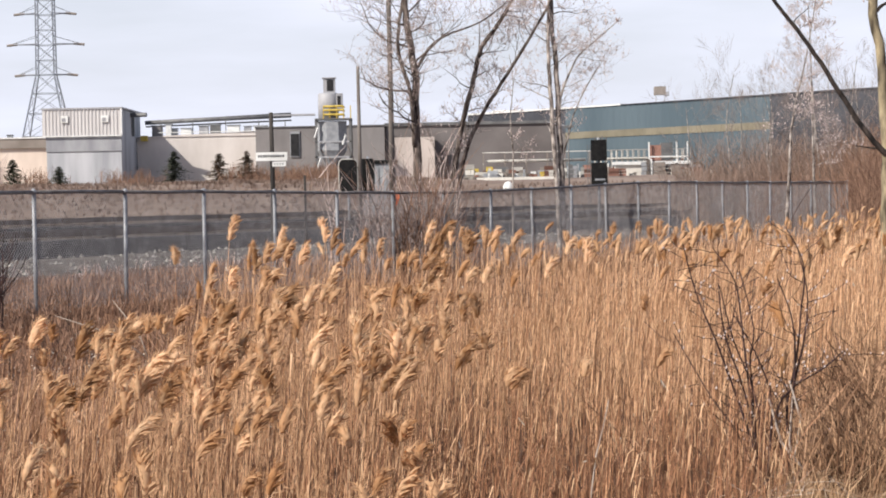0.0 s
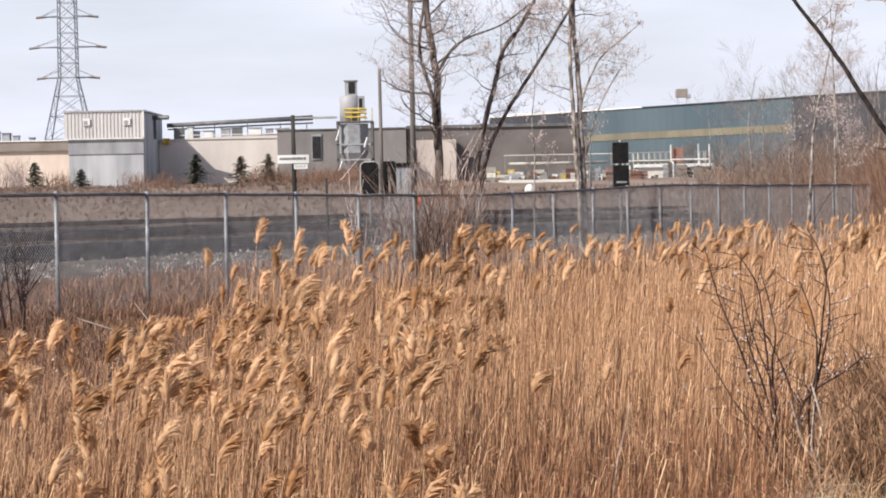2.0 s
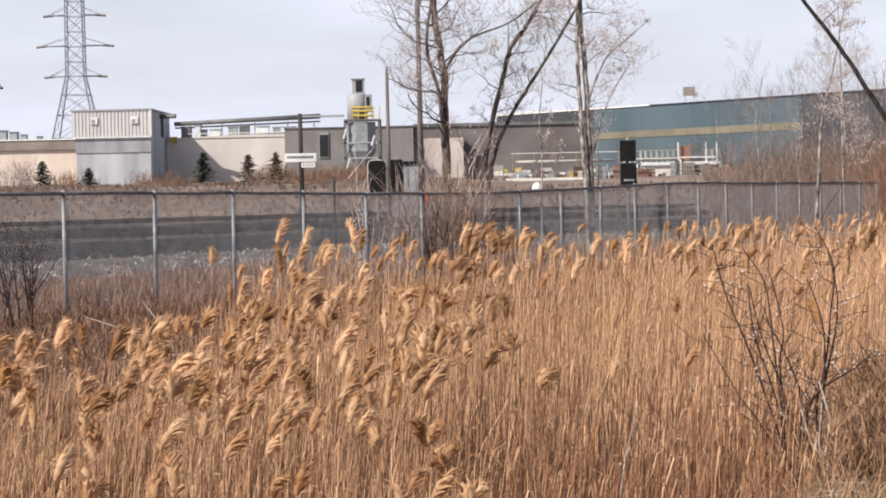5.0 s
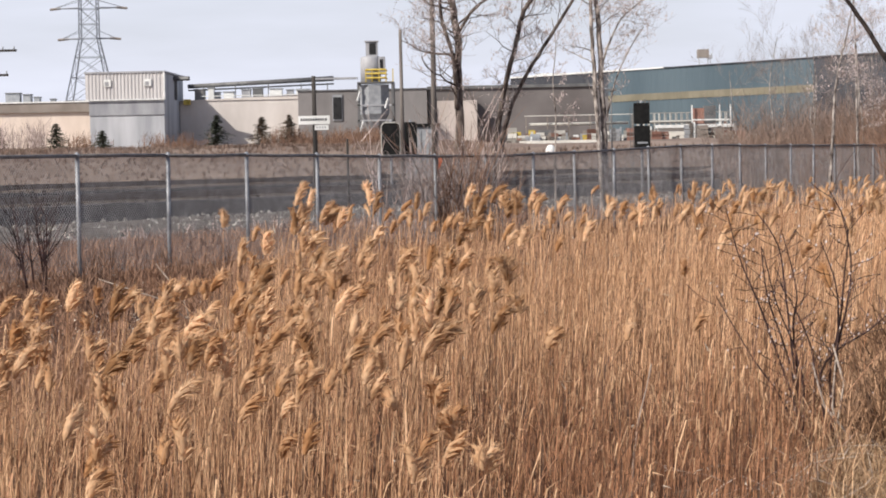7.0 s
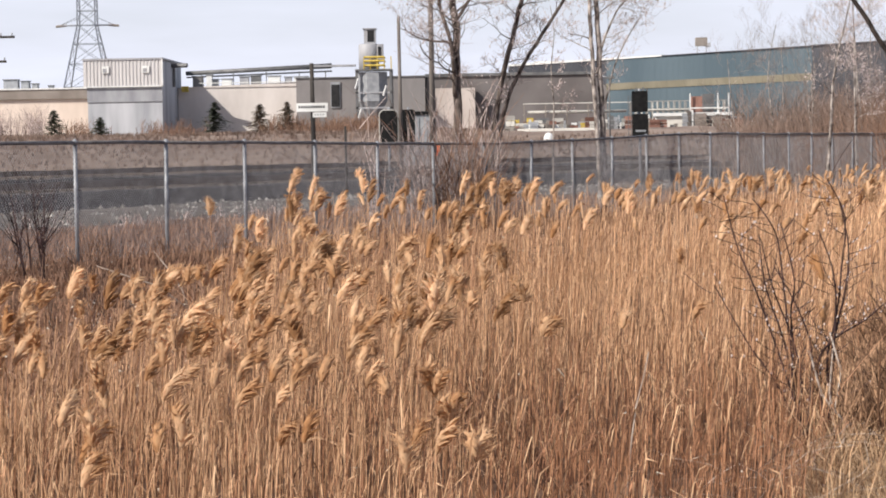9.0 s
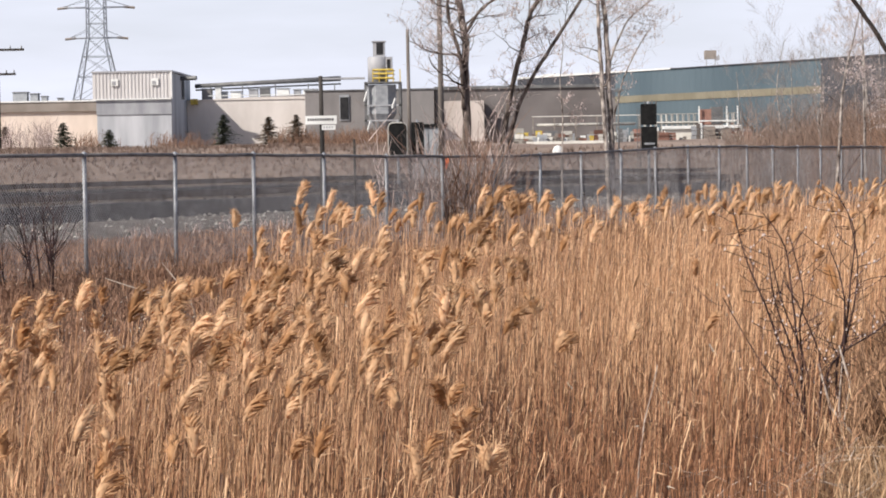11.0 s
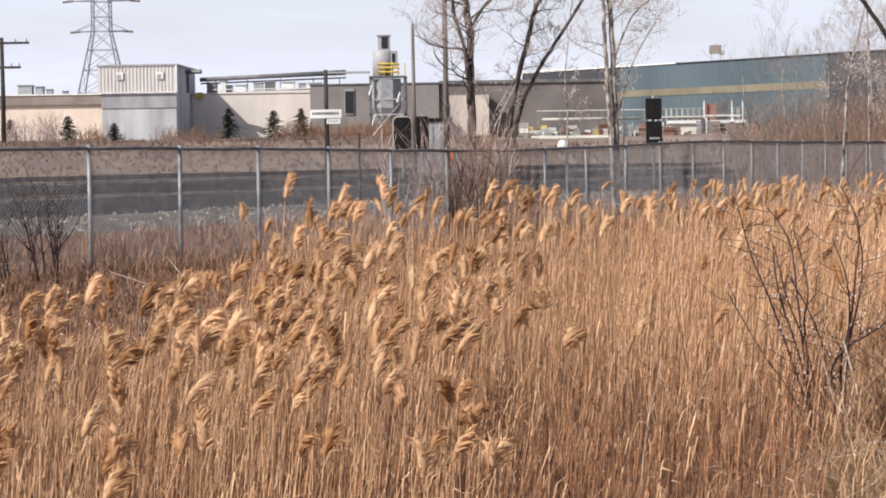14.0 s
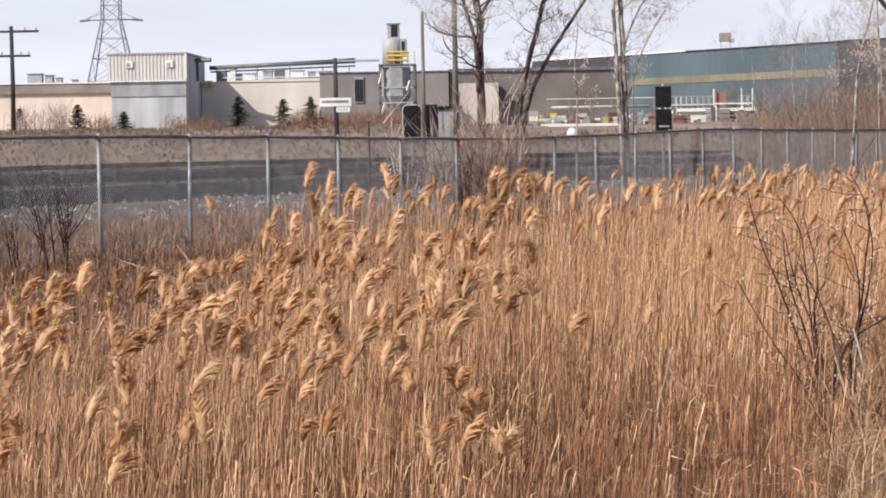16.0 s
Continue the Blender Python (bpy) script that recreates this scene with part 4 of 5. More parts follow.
# ---- yard before the warehouse ----
def yard():
    # racks of white pipe
    for x0, x1, y, z0, top, n in ((2.9, 10.2, 172, 3.0, 4.72, 6), (10.3, 16.2, 168, 3.0, 4.68, 17)):
        r = thing("pipe_rack", "pale steel storage rack in the yard", "storage rack", group="racks in the yard")
        for i in range(n):
            x = x0 + (x1 - x0) * i / (n - 1)
            for dy in (0, 1.2):
                slab("upright", M_FASCIA if n < 10 else M_CONC, r, x - 0.03, x + 0.03, y + dy, y + dy + 0.08, 2.3, top)
            slab("bracket", M_CONC, r, x - 0.03, x + 0.03, y + 0.08, y + 1.2, top - 0.8, top - 0.7)
        for dz in ((0,) if n < 10 else (0, -0.55)):
            slab("rail", M_CONC, r, x0 - 0.1, x1 + 0.1, y - 0.07, y - 0.01, top + dz - 0.025, top + dz + 0.025)
        for k in range(3):
            g = Geo()
            g.bar((x0 + 0.2, y + 0.3 + 0.25 * k, top - 0.58), (x1 - 0.3, y + 0.3 + 0.25 * k, top - 0.58), 0.1, 8)
            g.done("stored_pipe", M_CONC, r, smooth=True)
    # pallets, crates, drums and slabs
    goods = random.Random(11)
    for i in range(210):
        x = goods.uniform(1.6, 17.8)
        y = goods.uniform(160, 171)
        w, h = goods.uniform(0.15, 0.85), goods.uniform(0.15, 1.25) * goods.uniform(0.5, 1)
        mt, nm, lb = goods.choice(((M_CONC, "stone_slab", "pale concrete slabs stacked in the yard"), (M_RUST, "crate", "rust-red crate in the yard"), (M_GREYBOX, "crate", "grey crate in the yard"),
                                   (M_WHITE, "wrapped_pallet", "white wrapped pallet load"), (M_RUST, "crate", "rust-red crate in the yard"), (M_FASCIA, "timber_stack", "stack of brown timber"), (M_DUCT, "crate", "dark crate in the yard"), (M_POLE, "timber_stack", "stack of weathered timber"), (M_YELLOW, "drum", "yellow steel drum in the yard") if i % 5 == 0 else (M_CONC, "stone_slab", "pale concrete slabs stacked in the yard")))
        z = land(x, y)
        t = thing(nm, lb, nm.replace("_", " "), Matrix.Translation((x, y, z)), "goods in the yard")
        layers = 3 if h > 0.5 else 2
        for k in range(layers):
            slab("layer", mt, t, -w / 2 + goods.uniform(0, 0.06), w / 2 - goods.uniform(0, 0.06), 0, 0.9, h * k / layers - (0.05 if k == 0 else 0), h * (k + 0.88) / layers)
    # red machine with a dark hood and a stair
    m = thing("yard_machine", "rusty red machine with white frame in the yard", "machine", Matrix.Translation((13.6, 164, land(13.6, 164))))
    slab("body", M_RUST, m, 0, 1.4, 0, 1, 0.4, 2.0)
    slab("hood", M_DUCT, m, 0.75, 1.5, -0.1, 0.9, 1.0, 2.15)
    for x in (-0.1, 1.7, 2.4):
        slab("frame_post", M_WHITE, m, x, x + 0.08, -0.3, -0.2, 0, 2.2)
    slab("frame_rail", M_WHITE, m, -0.1, 2.5, -0.32, -0.22, 1.2, 1.28)
    slab("deck", M_WHITE, m, -2.4, 2.6, -0.5, 0.6, 0.75, 0.95, "white loading deck")
    slab("deck_base", M_CONC, m, -2.3, 2.5, -0.3, 0.5, -0.2, 0.75)
    # low white kerb on the bank and a pale boulder
    k = thing("kerb", "long low white kerb along the yard", "kerb")
    slab("kerb_stone", M_CONC, k, 2.2, 7.6, 157, 157.3, 2.4, 2.93)
    g = Geo()
    g.tube([(3.83, 145, 2.0), (3.83, 145, 2.3), (3.87, 145, 2.5), (3.9, 145, 2.6)], [0.28, 0.32, 0.24, 0.08], 9)
    ob = g.done("boulder", M_WHITE, smooth=True)
    tagged(ob, "pale white boulder on the bank", "boulder")


# ---- shrubs ----
def shrub(label, x, y, h, spread, stems, material, tilt=0.25, thick=1.0):
    z = land(x, y) - 0.08
    s = thing("bare_shrub", label, "shrub", Matrix.Translation((x, y, z)))
    tw = Geo()
    for i in range(stems):
        g = Geo()
        a = uni(0, 6.28)
        d = Vector((math.cos(a) * tilt, math.sin(a) * tilt * 0.7, 1))
        branch(g, tw, Vector((math.cos(a) * spread, math.sin(a) * spread, 0)), d, h * uni(0.7, 1.0), uni(0.009, 0.014) * (h / 1.7) * thick, 1, 0.3, 3, 0.14, 0.55)
        g.done("stem", material, s)
    buds = Geo()
    for _ in range(90):
        q = R.choice(tw.v)
        w = uni(0.005, 0.010)
        buds.tube([q, (q[0] + w, q[1], q[2] + w), (q[0] + w, q[1], q[2] + 2.4 * w)], [0.002, w, 0.002], 5)
    tagged(tw.done("brushwood", material, s), kind="stuff")
    tagged(buds.done("bud_scatter", M_BUD, s), "pale buds", kind="stuff")
    return s


def knotted_shrub():
    """The dark many-stemmed shrub at the edge of the reeds."""
    y = 17.4
    z = land(2.2, y) - 0.1
    s = thing("bare_shrub", "dark bare shrub with knotted twigs and pale broken stems", "shrub", Matrix.Translation((2.2, y, z)))
    tw = Geo()
    stems = (((0, -0.1), (-0.1, 0.24), (-0.3, 0.83), (-0.46, 1.23), (-0.55, 1.58)), ((-0.02, -0.1), (-0.08, 0.44), (-0.13, 0.91), (-0.18, 1.3), (-0.33, 1.54)),
             ((-0.05, -0.1), (-0.06, 0.4), (-0.08, 0.75), (-0.05, 0.98), (-0.14, 1.38)), ((0.02, -0.1), (0.06, 0.43), (-0.02, 0.75), (-0.19, 1.07)),
             ((0.18, -0.1), (0.17, 0.43), (0.24, 0.74), (0.28, 1.06), (0.31, 1.41), (0.19, 1.68)), ((0.18, 0.12), (0.21, 0.51), (0.3, 0.9), (0.33, 1.21), (0.27, 1.53)),
             ((0.16, -0.1), (0.09, 0.35), (0.18, 0.55), (0.41, 0.7), (0.55, 0.82)), ((-0.03, -0.08), (-0.2, 0.28), (-0.37, 0.52), (-0.62, 0.96)),
             ((-0.04, -0.1), (-0.02, 0.3), (-0.09, 0.62), (-0.2, 0.9), (-0.29, 1.28)), ((0.0, -0.1), (-0.12, 0.5), (-0.26, 0.95), (-0.30, 1.3)), ((0.15, -0.1), (0.22, 0.6), (0.22, 1.0), (0.12, 1.32)))
    for k, st in enumerate(stems):
        g = Geo()
        dy = uni(-0.12, 0.12)
        limb(g, tw, [(x, dy * q / 4, zz - z) for q, (x, zz) in enumerate(st)], 0.011 if k != 7 else 0.007, 0.0035, 0, 1, 0.95, 0.12, 0.36, 0.8, 0.15, 0.35)
        g.done("stem", M_DARKTWIG, s)
    for pts in (((0.19, -0.1, 0.51), (0.16, -0.12, 0.2), (0.2, -0.12, -0.1)), ((0.17, -0.1, 0.62), (0.24, -0.14, 0.35), (0.2, -0.1, 0.1)), ((0.02, -0.15, 0.5), (0.1, -0.15, 0.2), (0.3, -0.15, -0.05))):
        g = Geo()
        g.tube([(x, yy, zz - z) for x, yy, zz in pts], [0.006, 0.009, 0.008], 5)
        g.done("broken_stem", M_PEELED, s, "pale peeled broken stem")
    buds = Geo()
    for _ in range(240):
        q = R.choice(tw.v)
        w = uni(0.004, 0.0085)
        buds.tube([q, (q[0] + w, q[1], q[2] + w), (q[0] + w, q[1], q[2] + 2.4 * w)], [0.002, w, 0.002], 5)
    tagged(tw.done("brushwood", M_DARKTWIG, s), kind="stuff")
    tagged(buds.done("bud_scatter", M_CATKIN, s), "pale buds", kind="stuff")


# ---- reeds ----
def in_bed(x, y):
    """Whether the reed bed covers this spot."""
    if y < 11.5 or fence_offset(x, y) > -1.6:
        return False
    left = -7.5 if y < 18.2 else (-2.62 + 0.15 * math.sin(y * 1.7) if y < 28 else -2.5 + (y - 28) * 0.335)
    if 18.2 <= y < 21:
        left -= (21 - y) * 0.55
    right = (0.128 + 0.008 * math.sin(y * 2.1)) * y if y < 16.5 else ((0.142 + 0.008 * math.sin(y * 2.1)) * y if y < 22 else 0.26 * y)
    return left < x < right


def reed_top(x, y):
    """Height of the reed tops over the datum."""
    z = 0.74 + 0.055 * (y - 16) if y < 28 else 1.40
    if y > 33:
        z -= 0.010 * min(y - 33, 12)
    z += 0.10 * noise.noise((x * 0.5, y * 0.25, 1.0)) + 0.07 * noise.noise((x * 1.5, y * 0.9, 5.0)) + 0.11 * smooth01(30, 42, y) * noise.noise((x * 1.1, y * 0.35, 9.0))
    return z


def plume_share(x, y):
    u = x / y
    if y < 24:
        return 0.15 * smooth01(0.02, -0.05, u) + 0.008
    return 0.06 + 0.05 * smooth01(28, 40, y)


def plume(g, p, way, length, fat, n, wr):
    """A nodding plush head: a lumpy soft core in lobes, covered in short fuzz, hung to the lee side."""
    bend = wr.choice((-1, 1, 1, 1)) * wr.uniform(0.0, 0.22)
    d = Vector((way.x * 0.15, way.y * 0.15, 0.97)).normalized()
    q = Vector(p)
    ax = [q.copy()]
    for i in range(5):
        d = (d + Vector((way.x * bend, way.y * bend, -0.28 * abs(bend)))).normalized()
        q = q + d * (length / 5)
        ax.append(q.copy())
    lee = Vector((way.x, way.y, -0.35))

    def along(t):
        i = min(int(t * 5), 4)
        return ax[i].lerp(ax[i + 1], t * 5 - i), (ax[i + 1] - ax[i]).normalized()

    # a soft core, wisps that leave it and hang to the lee, and short fuzz over all
    core, rad = [], []
    for t in (0.0, 0.14, 0.34, 0.56, 0.78, 0.94, 1.0):
        o, dd = along(min(t, 0.999))
        core.append(tuple(o + lee * fat * 0.35 * t))
        rad.append(fat * (0.10 + 0.62 * math.sin(math.pi * min(0.97, 0.08 + 0.84 * t)) ** 0.8) * wr.uniform(0.8, 1.15))
    rad[-1] = fat * 0.06
    g.tube(core, rad, 6, False)
    for k in range(12 if n > 60 else 7):
        t = wr.uniform(0.02, 0.8)
        o, dd = along(t)
        r = Vector((wr.gauss(0, 1), wr.gauss(0, 1), wr.gauss(0, 1)))
        r = (r - dd * r.dot(dd)).normalized()
        w = fat * (0.5 + 0.5 * math.sin(math.pi * (0.15 + 0.7 * t))) * wr.uniform(0.7, 1.1)
        l = length * wr.uniform(0.3, 0.44)
        way2 = (dd + r * wr.uniform(0.15, 0.6) + lee * 0.3).normalized()
        pts = [tuple(o + r * w * 0.3 + way2 * l * u + lee * w * 0.8 * u * u) for u in (0.0, 0.3, 0.7, 1.0)]
        g.tube(pts, [w * 0.16, w * 0.3, w * 0.24, w * 0.02], 4, False)
    for k in range(n):
        t = wr.random()
        o, dd = along(t)
        w = fat * (0.45 + 0.5 * math.sin(math.pi * (0.1 + 0.8 * t)))
        r = Vector((wr.gauss(0, 1), wr.gauss(0, 1), wr.gauss(0, 1)))
        r = (r - dd * r.dot(dd)).normalized()
        c = o + r * w * wr.uniform(0.5, 1.25) + lee * w * 0.4 + dd * length * 0.06
        l = wr.uniform(0.016, 0.04)
        tip = c + (dd * 0.6 + r * wr.uniform(0.1, 0.9) + lee * 0.3).normalized() * l
        sd2 = Vector((wr.gauss(0, 1), wr.gauss(0, 1), wr.gauss(0, 1))).cross(tip - c).normalized()
        bw = l * wr.uniform(0.07, 0.14)
        g.blade([tuple(c - (tip - c) * 0.3), tuple(tip)], [bw, bw * 0.2], sd2)


def reed_stem(gs, gl, x, y, z0, h, lean, wr, r, leaves, fat):
    """One dry cane with its withered leaves; gives back its tip."""
    lx, ly = lean
    pts, rad = [], []
    for i in range(4):
        t = i / 3
        pts.append((x + lx * t ** 1.7, y + ly * t ** 1.7, z0 + h * t * (1 - 0.05 * t)))
        rad.append(r * (1 - 0.55 * t))
    gs.tube(pts, rad, 3, False)
    for _ in range(leaves):
        t = wr.uniform(0.3, 0.97)
        o = Vector((x + lx * t ** 1.7, y + ly * t ** 1.7, z0 + h * t * (1 - 0.05 * t)))
        a = wr.gauss(0.0, 0.9)
        l = wr.uniform(0.14, 0.36)
        w = Vector((math.cos(a), math.sin(a) * 0.9, 0))
        drop = wr.uniform(-0.5, 0.9)
        p1 = o + w * l * 0.2 + Vector((0, 0, l * 0.5))
        p2 = p1 + w * l * 0.25 + Vector((0, 0, -l * 0.4 * drop))
        sd2 = Vector((-w.y, w.x, wr.uniform(-0.6, 0.6))).normalized()
        bw = fat * wr.uniform(0.6, 1.2)
        gl.blade([tuple(o), tuple(p1), tuple(p2)], [bw * 0.7, bw, bw * 0.15], sd2)
    return pts[-1]


SWAYING = []
# the lean in degrees, by time, of the two single reeds that stand free before the fence
LEANS = {1: [(0, -4.1), (1, -4.1), (1.5, -1.6), (2, -2.2), (3, -3.9), (3.5, -1.6), (4, 0), (5, 2), (6.5, 3.7), (7, 3.7), (7.5, 0.8), (8, 2), (8.5, 5.3), (9, 2.4), (9.5, -4.1), (10.5, 0),
             (12, 3.3), (12.5, 0.2), (13, -3.5), (13.5, -2.2), (14, -3.5), (14.5, 1.4), (15, 3.5), (15.5, 10), (16, 0)],
         2: [(0, -3), (2, 1), (4, 0), (6.5, 0), (7, -0.8), (7.5, 6.3), (8, 3.5), (8.5, -3.3), (9, -5.3), (9.5, 0.3), (12, 1), (14, 2), (15, 3.3), (15.5, -4), (16, -14)]}


def reed_bed():
    """The bed is made of patches, each of which rocks about its own foot in the wind."""
    cells = []
    y = 11.5
    while y < 80:
        cd = 1.25 if y < 20 else (1.9 if y < 30 else (4.0 if y < 46 else 9.0))
        cw = 1.1 if y < 20 else (1.5 if y < 30 else (2.6 if y < 46 else 4.5))
        half = 0.2 * (y + cd) + 0.9
        x = -half - 0.6
        while x < half:
            cells.append((x, x + cw, y, y + cd))
            x += cw
        y += cd
    for x0, x1, y0, y1 in cells:
        wr = random.Random(int(x0 * 100) * 7 + int(y0 * 100))
        gs, gl, gp, gr = Geo(), Geo(), Geo(), Geo()
        cx, cy = (x0 + x1) / 2, (y0 + y1) / 2
        cz = land(cx, cy)
        dens = 66 if cy < 20 else (46 if cy < 30 else (17 if cy < 46 else 8))
        for _ in range(int(dens * (x1 - x0) * (y1 - y0))):
            x, y = wr.uniform(x0, x1), wr.uniform(y0, y1)
            if not in_bed(x, y):
                continue
            z0 = land(x, y) - 0.03
            # many broken or short canes under the tops
            full = wr.random()
            h = (reed_top(x, y) - z0) * (wr.uniform(0.84, 1.05) if full > 0.45 else wr.uniform(0.4, 0.9))
            lean = (wr.gauss(0.05, 0.065 if wr.random() < 0.85 else 0.28) * h, wr.gauss(0, 0.06) * h)
            far = 1 + max(0, y - 18) * 0.022
            # more dark red canes near and right: older canes, and shade put into colour
            red = smooth01(23.0, 14.0, y) * (0.10 + 0.88 * smooth01(-0.08, 0.05, x / y)) + 0.09
            tip = reed_stem(gr if wr.random() < red else gs, gl, x - cx, y - cy, z0 - cz, h, lean, wr, wr.uniform(0.0020, 0.0042) * far, wr.choice((0, 1, 1)) if y < 30 else wr.choice((0, 1)), 0.0046 * far)
            if full > 0.45 and wr.random() < plume_share(x, y):
                a = wr.gauss(0.0, 0.9)
                plume(gp, tip, Vector((math.cos(a), math.sin(a), 0)), wr.uniform(0.13, 0.22), wr.uniform(0.030, 0.046), 110 if y < 24 else 48, wr)
        # short dark red canes that paint the shaded gaps low in the bed
        for _ in range(int((48 if cy < 20 else 0) * (x1 - x0) * (y1 - y0))):
            x, y = wr.uniform(x0, x1), wr.uniform(y0, y1)
            if in_bed(x, y):
                h = (reed_top(x, y) - land(x, y)) * wr.uniform(0.15, 0.55)
                reed_stem(gr, gr, x - cx, y - cy, land(x, y) - 0.03 - cz, h, (wr.gauss(0.03, 0.16) * h, wr.gauss(0, 0.1) * h), wr, wr.uniform(0.0026, 0.0048), wr.choice((0, 1)), 0.005)
        if gs.n + gr.n < 30:
            continue
        c = thing("reed_patch", "dense patch of dry golden common reeds with feathery heads" if gp.n > 150 else "dense patch of dry golden reed canes", "reeds", Matrix.Translation((cx, cy, cz)), "reed bed", "stuff")
        if gs.n:
            gs.done("canes", M_STEM, c)
        if gr.n:
            gr.done("old_canes", M_STEM_RED, c, "older red-brown canes, their dark colour also standing for shade")
        if gl.n:
            gl.done("dry_leaves", M_LEAF, c)
        # pale flecks: bleached leaf scraps, the small ones also painting glints on the canes
        gf = Geo()
        for _ in range(int((6.0 if cy < 20 else 2.5) * (x1 - x0) * (y1 - y0)) + 1):
            q = wr.choice((gr if gr.n > gs.n else gs).v)
            if wr.random() > 0.75 or q[2] < 0.35:
                continue
            small = wr.random() < 0.8
            l, w = wr.uniform(0.008, 0.03) if small else wr.uniform(0.03, 0.09), wr.uniform(0.003, 0.005 if small else 0.008) * (1 + max(0, cy - 18) * 0.02)
            gf.blade([q, (q[0] + wr.gauss(0, 0.5) * l, q[1] - 0.02, q[2] + wr.uniform(-0.6, 1) * l), (q[0] + wr.gauss(0, 0.9) * l, q[1] - 0.03, q[2] + wr.uniform(-0.5, 1.3) * l)], [w, w, w * 0.3], (0.9, 0.2, wr.uniform(-0.5, 0.5)))
        if gf.n:
            gf.done("pale_flecks", M_FLECK, c, "bleached leaf scraps and painted glints on the canes")
        if gp.n:
            gp.done("seed_heads", M_PLUME_S, c, smooth=True)
        SWAYING.append((c, Vector((cx, cy, cz)), 0.7, wr.uniform(0, 6.28), None))


def tall_reeds():
    """Single reeds that stand out above the bed."""
    wr = random.Random(21)
    spots = [(-0.62, 18.0, 1.02, 0.3), (-2.35, 27.0, 1.72, 0.27), (-2.9, 27.5, 1.42, 0.2), (-2.05, 29, 1.58, 0.28), (-1.55, 31, 1.62, 0.3), (-1.45, 31.5, 1.5, 0.3), (-1.05, 33, 1.5, 0.28),
             (-0.35, 34, 1.52, 0.32), (-0.1, 36, 1.5, 0.3), (-2.75, 18.2, 1.0, 0.28), (-3.0, 17.6, 1.1, 0.22)]
    for _ in range(120):
        if wr.random() < 0.55:
            y = wr.uniform(15.5, 24)
            x = wr.uniform(-0.2 * y, 0.01 * y)
        else:
            y = wr.uniform(23, 50)
            x = wr.uniform(-0.1 * y, 0.17 * y if wr.random() < 0.5 else 0.02 * y)
        if not in_bed(x, y):
            continue
        spots.append((x, y, reed_top(x, y) + wr.uniform(-0.02, 0.16), wr.uniform(0.2, 0.3)))
    for k, (x, y, top, l) in enumerate(spots):
        z0 = land(x, y) - 0.04
        t = thing("common_reed", "single dry reed with a drooping tan seed head", "reed", Matrix.Translation((x, y, z0)), "tall reeds")
        gs, gl, gp = Geo(), Geo(), Geo()
        h = top - z0 - l * 0.5
        far = 1 + max(0, y - 18) * 0.02
        tip = reed_stem(gs, gl, 0, 0, 0, h, (wr.uniform(0.02, 0.1) * h, 0), wr, 0.0055 * far, 1, 0.008 * far)
        a = wr.gauss(0.0, 0.7)
        plume(gp, tip, Vector((math.cos(a), math.sin(a), 0)), l, wr.uniform(0.04, 0.06), 220, wr)
        gs.done("cane", M_STEM, t)
        gl.done("leaf", M_LEAF, t)
        gp.done("seed_head", M_PLUME, t, smooth=True)
        SWAYING.append((t, Vector((x, y, z0)), 1.5, wr.uniform(0, 6.28), LEANS.get(k)))


def tufts(name, label, material, count, place, hmin, hmax, seed, blades=9, wid=0.004, flop=0.5):
    """Tufts of dead grass, joined."""
    wr = random.Random(seed)
    g = Geo()
    for _ in range(count):
        x, y = place(wr)
        z = land(x, y) - 0.02
        far = 1 + max(0, y - 15) * 0.03
        for _ in range(blades):
            a = wr.uniform(0, 6.28)
            h = wr.uniform(hmin, hmax)
            r = h * flop * wr.uniform(0.2, 1.2)
            bx, by = x + wr.gauss(0, 0.06), y + wr.gauss(0, 0.06)
            c, s = math.cos(a), math.sin(a)
            g.blade([(bx, by, z), (bx + c * r * 0.35, by + s * r * 0.35, z + h * 0.65), (bx + c * r, by + s * r, z + h * wr.uniform(0.7, 1))],
                    [wid * far, wid * far * 0.8, wid * far * 0.2], (-s, c, 0))
    tagged(g.done(name, material), label, "dry grass", kind="stuff")


